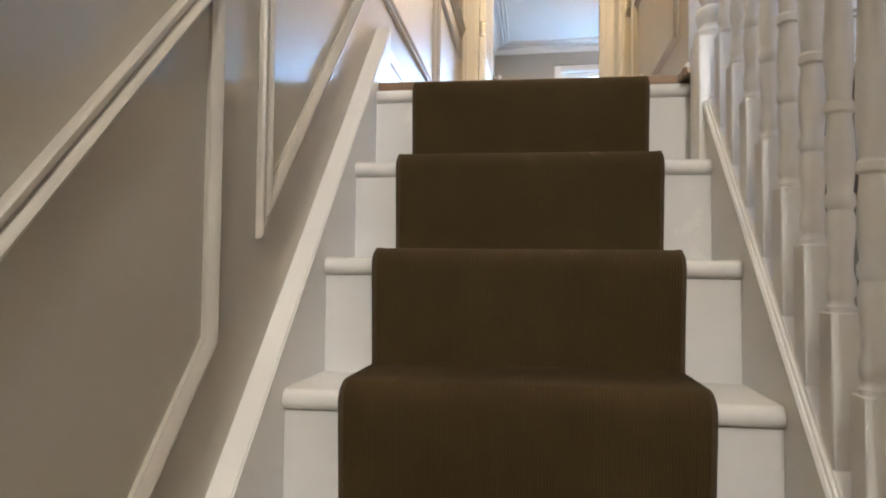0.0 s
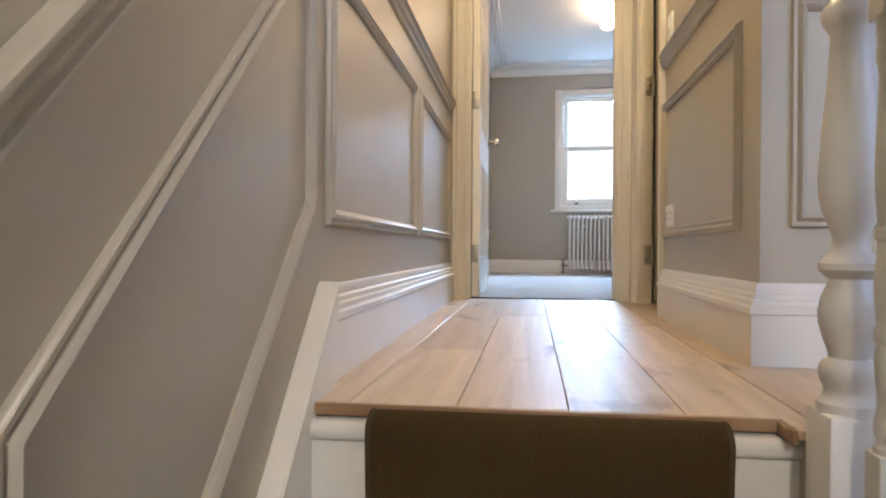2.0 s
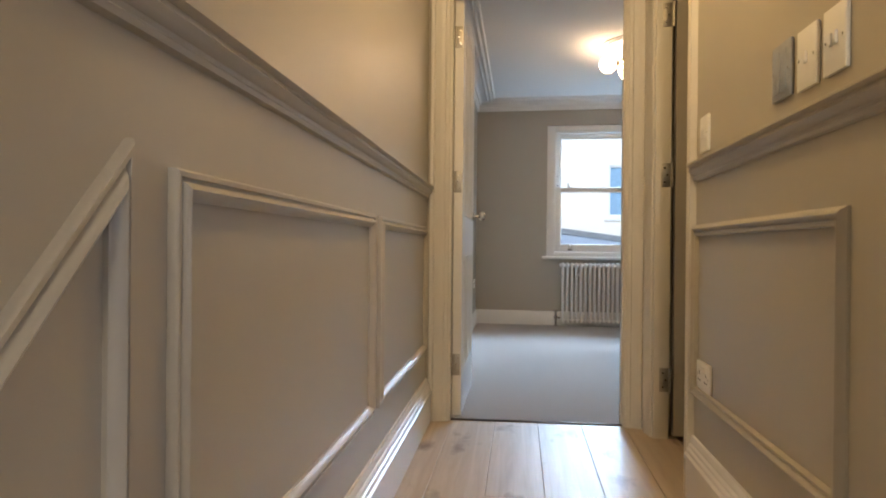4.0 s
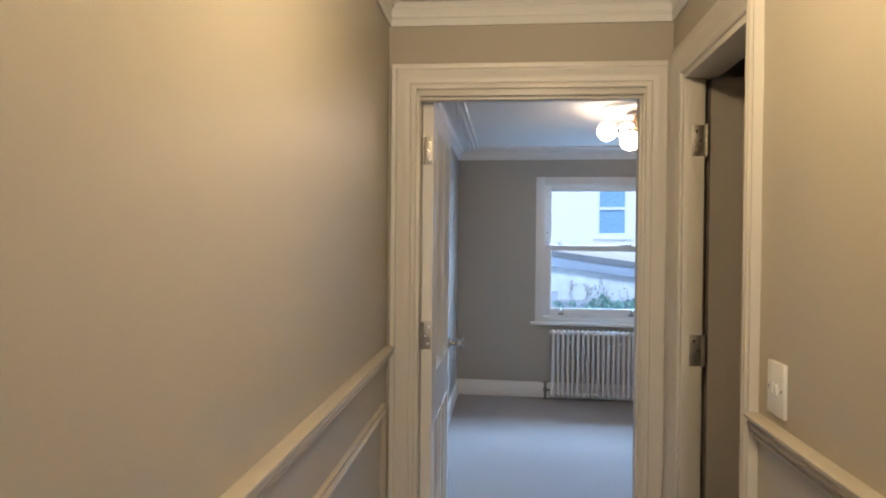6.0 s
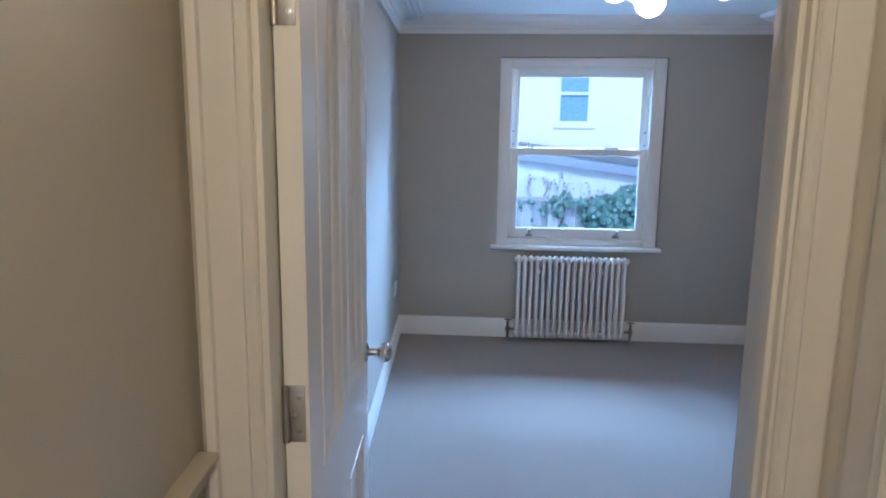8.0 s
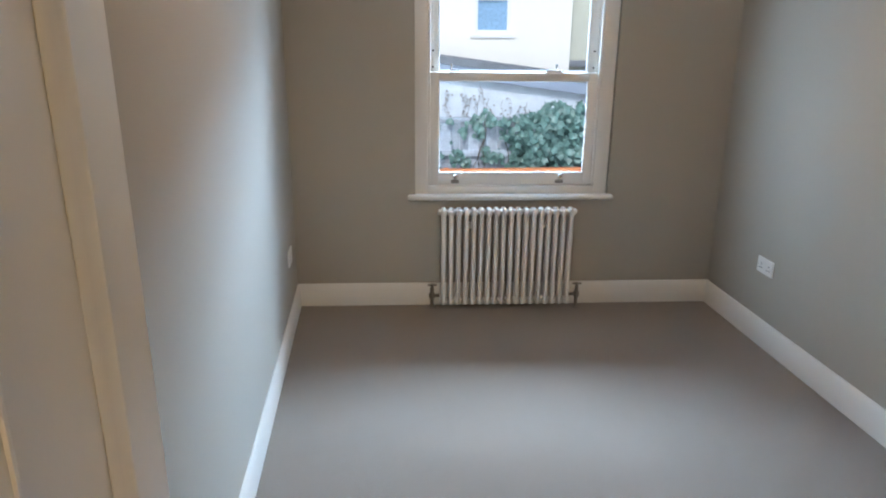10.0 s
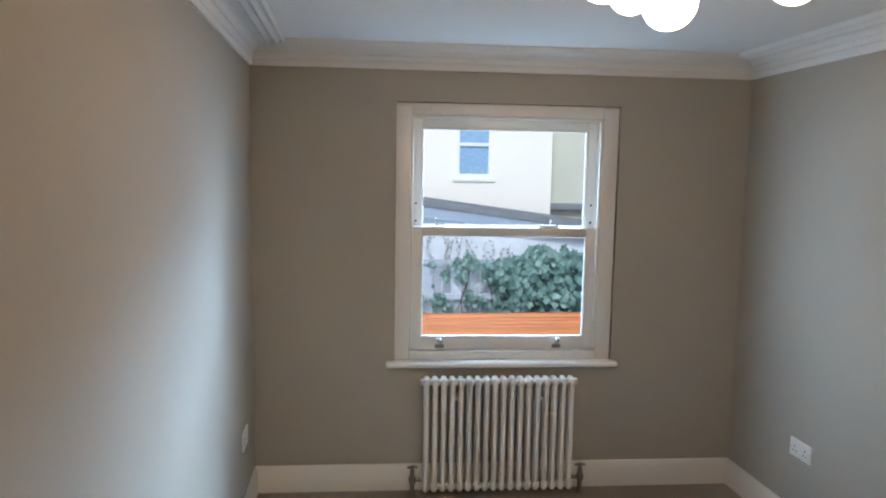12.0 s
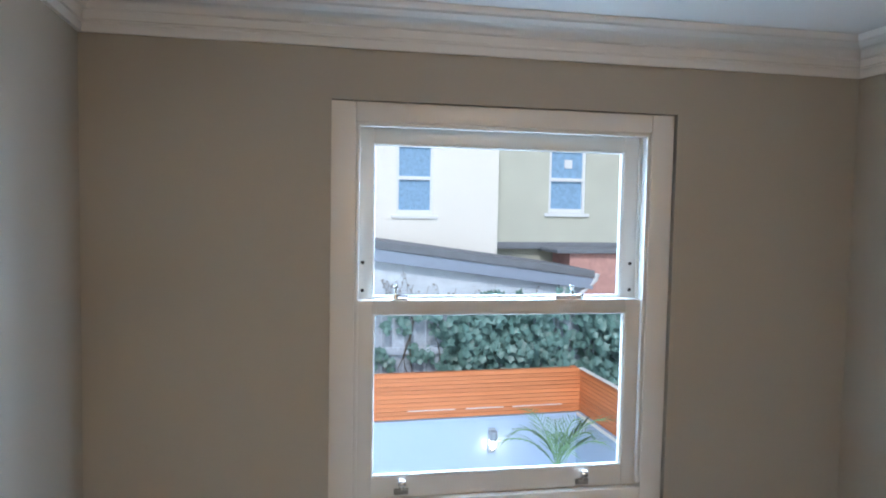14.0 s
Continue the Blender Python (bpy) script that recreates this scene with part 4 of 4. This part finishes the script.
for gx, gy, gz in ((-0.225, 0.02, 2.176), (-0.055, 0.27, 2.212), (-0.090, -0.045, 2.106), (0.125, -0.180, 2.196), (0.222, -0.040, 2.180)):
    d = Vector((gx, gy, 0))
    h = d.normalized()
    e = Vector((gx, gy, gz))
    a = h * 0.055 + Vector((0, 0, CEIL - 0.05))
    drop = max(gz, 2.165) if gz > 2.12 else 2.165
    k1 = h * 0.055 + Vector((0, 0, drop + 0.018))
    k2 = h * 0.061 + Vector((0, 0, drop + 0.006))
    k3 = h * 0.075 + Vector((0, 0, drop))
    if gz > 2.12:
        joint = e - h * 0.078
        axis = h
    else:
        k3 = h * 0.066 + Vector((0, 0, drop))
        axis = Vector((h.x * 0.55, h.y * 0.55, -0.83)).normalized()
        joint = e - axis * 0.078
    arm = part("arm", tube(bmesh.new(), [a, k1, k2, k3, joint - axis * 0.004, joint], 0.0055, 10), M_BRASS, lampo, "polished brass arm", smooth=True)
    q = axis.to_track_quat("Z", "Y").to_matrix().to_4x4()
    part("socket_cup", lathe(bmesh.new(), [(0.010, -0.004), (0.017, 0.0), (0.020, 0.010), (0.020, 0.022)], Matrix.Translation(joint) @ q, 18), M_BRONZE, arm, "dark socket cup")
    prof = [(0.0630 * math.sin(math.pi * (0.02 + 0.96 * i / 18)), -0.0630 * math.cos(math.pi * (0.02 + 0.96 * i / 18))) for i in range(19)]
    part("globe", lathe(bmesh.new(), prof, Matrix.Translation(e), 32), M_GLOBE, arm, "lit opal glass globe", smooth=True)

bulb = empty("ceiling_light", "small round flush ceiling light over the landing", "ceiling light", pose(1.06, 3.6, 0))
part("base", lathe(bmesh.new(), [(0.06, CEIL - 0.0005), (0.06, CEIL - 0.015), (0.05, CEIL - 0.02)], None, 32), M_BRASS, bulb)
part("stem", lathe(bmesh.new(), [(0.012, CEIL - 0.02), (0.012, CEIL - 0.045), (0.02, CEIL - 0.05), (0.02, CEIL - 0.062)], None, 20), M_BRASS, bulb)

# ---------------------------------------------------------------- outside
GZ = -3.05
structure("ground", slab([(-400, 9.4), (400, 9.4), (400, 900), (-400, 900)], GZ - 0.2, GZ), M_PAVING, "paved garden ground", "ground")
structure("house_back_wall", wall_mesh(-4.0, 8.0, GZ, 0.55, 0.08, m=pose(0, 9.36, 0)), M_RENDER, "rendered back wall of the house below the window", "wall")

# garden wall with a horizontal slat screen on top, turning a corner
gw = empty("garden_wall", "pale blue rendered garden wall with a lit lamp", "garden wall")
FX, FYY = 4.86, 15.0
WTOP, STOP = -0.90, -0.31
part("wall", boxed(-6.0, FX + 0.2, FYY, FYY + 0.2, GZ, WTOP), M_BLUEWALL, gw)
part("wall", boxed(FX, FX + 0.2, 9.45, FYY - 0.001, GZ, WTOP), M_BLUEWALL, gw)
part("coping", boxed(-6.0, FX - 0.002, FYY - 0.012, FYY + 0.0, WTOP - 0.03, WTOP + 0.006, 0.003), M_BLUEWALL, gw)
part("coping", boxed(FX - 0.012, FX, 9.5, FYY - 0.012, WTOP - 0.03, WTOP + 0.012, 0.003), M_RENDER, gw)

screen = empty("slat_fence", "orange-brown horizontal timber slat screen on the garden wall", "fence")
NS = 11
SH = (STOP - WTOP - 0.02) / NS
xs = [-5.8, -3.0, -0.4, 2.1, FX + 0.058]
meshes = {}
for i in range(NS):
    z = WTOP + 0.016 + SH * i
    for a, b in zip(xs, xs[1:]):
        L = round(b - a - 0.006, 3)
        if L not in meshes:
            ob = part("slat", boxed(0, L, 0, 0.022, 0, SH - 0.0035, 0.002, 1), M_CEDAR, screen)
            meshes[L] = ob.data
        else:
            ob = new("slat", meshes[L])
            ob.parent = screen
        ob.location = (a + 0.003, FYY + 0.02 + 0.004 * ((i * 7) % 3 - 1) * 0.5, z)
for a, b in ((2.62, 3.22), (3.36, 3.86), (3.98, 4.66)):
    part("spacer", boxed(a, b, FYY + 0.012, FYY + 0.022, WTOP + 0.016 + SH * 2.0 - 0.006, WTOP + 0.016 + SH * 2.0 + 0.002, 0.001, 1), M_UPVC, screen, "pale spacer strip between slats")
ret = empty("slat_fence", "orange-brown timber slat screen returning towards the house", "fence")
first = None
for i in range(NS):
    for yy in (9.74, 12.385):
        if first is None:
            first = ob = part("slat", boxed(0, 2.62, 0, 0.022, 0, SH - 0.0035, 0.002, 1), M_CEDAR, ret)
        else:
            ob = new("slat", first.data)
            ob.parent = ret
        ob.matrix_basis = pose(FX + 0.06, yy, WTOP + 0.016 + SH * i, 0, 0, 90)
for x in (-3.0, -0.4, 2.1, FX - 0.04):
    part("post", boxed(x - 0.03, x + 0.03, FYY + 0.045, FYY + 0.10, WTOP, STOP + 0.012, 0.003), M_CEDAR, screen)
part("capping", boxed(-5.8, FX, FYY + 0.015, FYY + 0.075, STOP - 0.006, STOP + 0.004, 0.002), M_CEDAR, screen)
part("capping", boxed(FX + 0.005, FX + 0.065, 9.7, FYY, STOP - 0.006, STOP + 0.006, 0.002), M_RENDER, ret)

wlamp = empty("wall_lamp", "lit up-down lamp on the garden wall", "wall lamp", pose(3.70, FYY, -1.20))
part("back_plate", boxed(-0.045, 0.045, -0.025, 0, -0.16, 0.16, 0.004), M_GREYPLASTIC, wlamp)
part("body", lathe(bmesh.new(), [(0.045, 0.02), (0.05, 0.03), (0.05, 0.13), (0.04, 0.14)], pose(0, -0.08, 0), 18), M_GREYPLASTIC, wlamp)
part("bulb", lathe(bmesh.new(), [(0.02, -0.09), (0.034, -0.06), (0.034, 0.0), (0.02, 0.02)], pose(0, -0.08, 0), 16), M_FARLAMP, wlamp, "glowing bulb")

# old board fence behind, overgrown with ivy
old = empty("board_fence", "weathered grey board fence behind the garden wall", "fence")
OY = 16.1
bd = None
for i in range(75):
    x = -5.0 + 0.155 * i
    if bd is None:
        bd = ob = part("board", boxed(0, 0.148, 0, 0.018, GZ, 0.26, 0.003, 1), M_OLDFENCE, old)
    else:
        ob = new("board", bd.data)
        ob.parent = old
    ob.location = (x, OY + 0.008 * (i % 2), 0.02 * math.sin(i * 2.1))
part("rail", boxed(-5.0, 6.6, OY - 0.05, OY - 0.002, -0.30, -0.20, 0.006), M_OLDFENCE, old)
part("capping", boxed(-5.0, 6.6, OY - 0.03, OY + 0.04, 0.25, 0.33, 0.008), M_OLDFENCE, old)
part("post", boxed(1.85, 1.98, OY - 0.10, OY - 0.004, GZ, 0.50, 0.01), M_OLDFENCE, old)
part("post", boxed(-1.10, -0.97, OY - 0.10, OY - 0.004, GZ, 0.50, 0.01), M_OLDFENCE, old)

ivy = empty("ivy", "dense dark green ivy climbing over the fence", "ivy")
rnd = random.Random(4)


def leaf(bm, p, n, s, spin):
    """A five-pointed ivy leaf, folded along its middle."""
    q = n.to_track_quat("Z", "Y").to_matrix() @ Matrix.Rotation(spin, 3, "Z")
    out = [(0, -0.45), (0.42, -0.50), (0.30, -0.12), (0.55, 0.12), (0.22, 0.18), (0, 0.62), (-0.22, 0.18), (-0.55, 0.12), (-0.30, -0.12), (-0.42, -0.50)]
    vs = [bm.verts.new(p + q @ Vector((x * s, y * s, abs(x) * s * 0.28 - y * y * s * 0.2))) for x, y in out]
    c = bm.verts.new(p + q @ Vector((0, 0, 0.0)))
    for i in range(10):
        bm.faces.new((c, vs[i], vs[(i + 1) % 10]))


def ivy_top(x):
    return 0.30 + 0.20 * max(0, min(1, (x - 3.3) / 0.5)) * max(0.25, min(1, (5.6 - x) / 0.6)) + 0.05 * math.sin(x * 5.1) + 0.04 * math.sin(x * 11.3 + 1)


bm = bmesh.new()
count = 0
while count < 3300:
    x, z = rnd.uniform(1.6, 6.6), rnd.uniform(-1.2, 0.75)
    if z > ivy_top(x) + rnd.uniform(-0.05, 0.08):
        continue
    dense = max(0.0, min(1.0, (x - 3.02 + 0.20 * math.sin(z * 6)) / 0.35)) * (0.35 if 4.95 < x + 0.15 * math.sin(z * 7) < 5.35 else 1.0)
    if dense < 1 and noise.noise(Vector((x * 6.1, z * 4.7, 2.0))) < 0.10 - 0.45 * dense:
        continue
    depth = OY - 0.04 - rnd.random() ** 1.5 * (0.10 + 0.32 * dense) - (0.08 * noise.noise(Vector((x * 2.5, z * 2.5, 7))) if dense > 0.5 else 0)
    nrm = Vector((rnd.uniform(-0.5, 0.5), -1.0, rnd.uniform(-0.1, 0.8)))
    leaf(bm, Vector((x, depth, z)), nrm, rnd.uniform(0.07, 0.11 + 0.04 * dense), rnd.uniform(-0.8, 0.8))
    count += 1
tagged(part("leaves", bm, M_IVY, ivy, "glossy ivy leaves"), kind="stuff")
bm = bmesh.new()
for i in range(26):
    x = rnd.uniform(2.7, 6.3)
    pts = [Vector((x, OY - 0.03, -2.4))]
    while pts[-1].z < ivy_top(pts[-1].x) - 0.1:
        pts.append(pts[-1] + Vector((rnd.uniform(-0.09, 0.09), rnd.uniform(-0.012, 0.008), 0.16)))
    tube(bm, pts, 0.007, 5)
tagged(part("stems", bm, M_BARK, ivy, "thin woody stems"), kind="stuff")

# palm in the corner
palm = empty("palm", "small feathery garden palm in front of the wall", "palm", pose(4.20, 14.05, GZ + 0.26))
part("trunk", lathe(bmesh.new(), [(0.10, -0.26), (0.085, 0.3), (0.09, 0.6), (0.075, 0.9), (0.08, 1.2), (0.07, 1.45), (0.05, 1.6)], None, 12), M_BARK, palm, "fibrous trunk")
rnd = random.Random(9)
for i in range(10):
    az = 0.3 + 2 * math.pi * i / 10 * 2.3
    up = rnd.uniform(0.95, 1.50)
    bm = bmesh.new()
    L = rnd.uniform(0.66, 0.98)
    pts = []
    for k in range(9):
        f = k / 8
        ang = up - f * f * (1.1 + 0.9 * (i % 3 == 0))
        prev = pts[-1] if pts else Vector((0, 0, 1.55))
        pts.append(prev + Vector((math.cos(az) * math.cos(ang), math.sin(az) * math.cos(ang), math.sin(ang))) * (L / 8 if k else 0))
    tube(bm, pts, 0.007, 5)
    for k in range(2, 9):
        for half in (0, 1):
            p = pts[k - half] if not half else (pts[k] + pts[k - 1]) / 2
            t = (pts[k] - pts[k - 1]).normalized()
            side = t.cross(Vector((0, 0, 1))).normalized()
            for s in (-1, 1):
                ln = 0.30 * (1 - 0.60 * abs(k / 8 - 0.45))
                tip = p + (side * s * 0.55 + t * 0.85 + Vector((0, 0, -0.16))) * ln
                mid = p + (side * s * 0.62 + t * 0.75 + Vector((0, 0, 0.06))) * ln * 0.5
                w = t * 0.0065
                va = [bm.verts.new(v) for v in (p - w, mid - w, tip, mid + w, p + w)]
                bm.faces.new(va)
    part("frond", bm, M_PALM, palm)


def far_window(parent, x0, x1, z0, z1, y, curtain=True):
    """A two-light white casement with sill, seen across the gardens."""
    w = part("window", boxed(x0, x1, y - 0.03, y + 0.10, z0, z1), M_CURTAIN, parent, "window with pale blue net curtain")
    t = 0.06
    zm = z0 + (z1 - z0) * 0.52
    bm = bmesh.new()
    for a, b, c, d in ((x0 - 0.01, x0 + t, z0, z1), (x1 - t, x1 + 0.01, z0, z1), (x0 + t, x1 - t, z0, z0 + t + 0.03), (x0 + t, x1 - t, z1 - t, z1), (x0 + t, x1 - t, zm - t * 0.6, zm + t * 0.6)):
        box(bm, a, b, y - 0.075, y - 0.02, c, d, 0.006, 1)
    part("frame", bm, M_UPVC, w, "white plastic frame")
    part("sill", boxed(x0 - 0.09, x1 + 0.09, y - 0.14, y + 0.02, z0 - 0.075, z0 - 0.004, 0.006, 1), M_UPVC, w, "white sill")
    return w


def house(name, label, x0, x1, y, top, mat, windows):
    h = empty(name, label, "house", group="terraced houses across the gardens")
    part("wall", wall_mesh(x0, x1, GZ, top, 0.3, [(a, b, c, d) for a, b, c, d in windows], m=pose(0, y, 0)), mat, h)
    for a, b, c, d in windows:
        far_window(h, a, b, c, d, y + 0.10)
    bm = slab([(x0 - 0.2, y - 0.3), (x1, y - 0.3), (x1, y + 8), (x0 - 0.2, y + 8)], top, top + 0.12)
    part("roof", bm, M_SLATE, h)
    part("gutter", tube(bmesh.new(), [(x0 - 0.2, y - 0.34, top + 0.02), (x1, y - 0.34, top + 0.02)], 0.06, 8), M_UPVC, h)
    return h


house("terraced_house", "white rendered terraced house across the gardens", -6.0, 5.32, 20.0, 5.2, M_RENDER, [(3.24, 3.985, 1.60, 2.97), (0.2, 0.95, 1.60, 2.97), (-3.0, -2.25, 1.6, 2.97)])
hb = house("terraced_house", "beige pebbledashed terraced house across the gardens", 5.325, 14.0, 20.25, 5.0, M_PEBBLE, [(6.50, 7.32, 1.68, 3.02), (10.0, 10.8, 1.68, 3.02)])
part("string_course", boxed(5.33, 14.0, 20.10, 20.26, 0.93, 1.07, 0.01), M_SLATE, hb)
part("window_card", boxed(6.86, 7.03, 20.30, 20.315, 2.62, 2.80), M_UPVC, hb, "white card in the window")
part("side_wall", boxed(6.6, 9.5, 19.3, 20.2, GZ, 0.90), M_BRICKRED, hb, "red painted brick extension")
part("extension_roof", boxed(6.3, 9.6, 19.2, 20.24, 0.90, 0.98, 0.01), M_SLATE, hb)

# lean-to outbuilding with a sloping roof edge
shed = empty("outbuilding", "white-washed outbuilding with a sloping blue-grey roof edge", "outbuilding")


def sloped_block(x0, x1, y0, y1, zl, zr, depth):
    bm = bmesh.new()
    pts = [(x0, zl - depth), (x1, zr - depth), (x1, zr), (x0, zl)]
    a = [bm.verts.new((x, y0, z)) for x, z in pts]
    b = [bm.verts.new((x, y1, z)) for x, z in pts]
    bm.faces.new(a)
    bm.faces.new(list(reversed(b)))
    for i in range(4):
        bm.faces.new((a[i], a[(i + 1) % 4], b[(i + 1) % 4], b[i]))
    return bm


SX0, SX1 = -1.0, 6.50
sl = -0.128
zl, zr = 0.69 + sl * (SX0 - 6.43), 0.69 + sl * (SX1 - 6.43)
part("wall", sloped_block(SX0, SX1 - 0.15, 18.15, 19.9, zl - 0.16, zr - 0.16 - 0.02, 3.2), M_SHEDWALL, shed)
part("roof", sloped_block(SX0, SX1, 17.98, 19.95, zl, zr, 0.13), M_SLATE, shed)
part("fascia", sloped_block(SX0, SX1 - 0.02, 18.00, 18.10, zl - 0.135, zr - 0.135, 0.20), M_FASCIA, shed)
bm = tube(bmesh.new(), [(SX1 + 0.06, 18.0, zr - 0.06), (SX1 + 0.04, 18.02, zr - 0.16), (SX1 - 0.35, 18.10, zr - 0.55), (SX1 - 0.35, 18.12, -2.9)], 0.045, 8)
part("downpipe", bm, M_UPVC, shed, "white downpipe")
part("vent_box", boxed(SX1 - 0.62, SX1 - 0.46, 18.04, 18.15, zr - 0.62, zr - 0.26, 0.01, 1), M_UPVC, shed, "white plastic box")

climber = empty("dry_climber", "sparse dry climbing stems on the white-washed wall", "climbing plant")
rnd = random.Random(21)
bm, tufts = bmesh.new(), bmesh.new()
for i in range(34):
    x = rnd.uniform(2.4, 6.0)
    top = 0.69 + sl * (x - 6.43) - 0.42
    z = rnd.uniform(-0.5, -0.1)
    pts = [Vector((x, 18.135, z))]
    while pts[-1].z < top - rnd.uniform(0.0, 0.45) and len(pts) < 14:
        pts.append(pts[-1] + Vector((rnd.uniform(-0.05, 0.05), 0, rnd.uniform(0.05, 0.10))))
    if len(pts) < 3:
        continue
    tube(bm, pts, 0.0045, 5)
    for p in pts[2:]:
        if rnd.random() < 0.45:
            leaf(tufts, p + Vector((rnd.uniform(-0.05, 0.05), -0.03, 0)), Vector((rnd.uniform(-0.4, 0.4), -1, rnd.uniform(0, 0.6))), rnd.uniform(0.03, 0.055), rnd.uniform(-2, 2))
tagged(part("stems", bm, M_TWIG, climber, "thin grey stems"), kind="stuff")
tagged(part("leaves", tufts, M_TWIG, climber, "small scattered leaves"), kind="stuff")

# ---------------------------------------------------------------- oak boards of the landing
EDGES = [WL + 0.002, 0.674, 0.868, 1.061, 1.255, 1.448, 1.642, 1.84, 2.03, 2.23, 2.42, 2.62, 2.81, BR]
JOINTS = [None, 3.15, 4.10, 3.74, 2.95, 3.45]
for i, (a, b) in enumerate(zip(EDGES, EDGES[1:])):
    y_end = DW + 0.016
    start = OAK_Y
    if b > 1.46:
        y_end = RY - 0.001 if a > WR - 0.01 else y_end
        start = 2.395
    cuts = [start, y_end]
    if i < len(JOINTS) and JOINTS[i]:
        cuts = [start, JOINTS[i], y_end]
    for c, d in zip(cuts, cuts[1:]):
        part("board", boxed(a + 0.0006, b - 0.0006, c + 0.0005, d - 0.0005, -0.0158, 0.0 + 0.0004 * (i % 3), 0.0016, 1), M_OAK, floor)
part("board", boxed(OAK_X, 1.4474, 2.395, OAK_Y - 0.0005, -0.0158, 0.0004, 0.0016, 1), M_OAK, floor)
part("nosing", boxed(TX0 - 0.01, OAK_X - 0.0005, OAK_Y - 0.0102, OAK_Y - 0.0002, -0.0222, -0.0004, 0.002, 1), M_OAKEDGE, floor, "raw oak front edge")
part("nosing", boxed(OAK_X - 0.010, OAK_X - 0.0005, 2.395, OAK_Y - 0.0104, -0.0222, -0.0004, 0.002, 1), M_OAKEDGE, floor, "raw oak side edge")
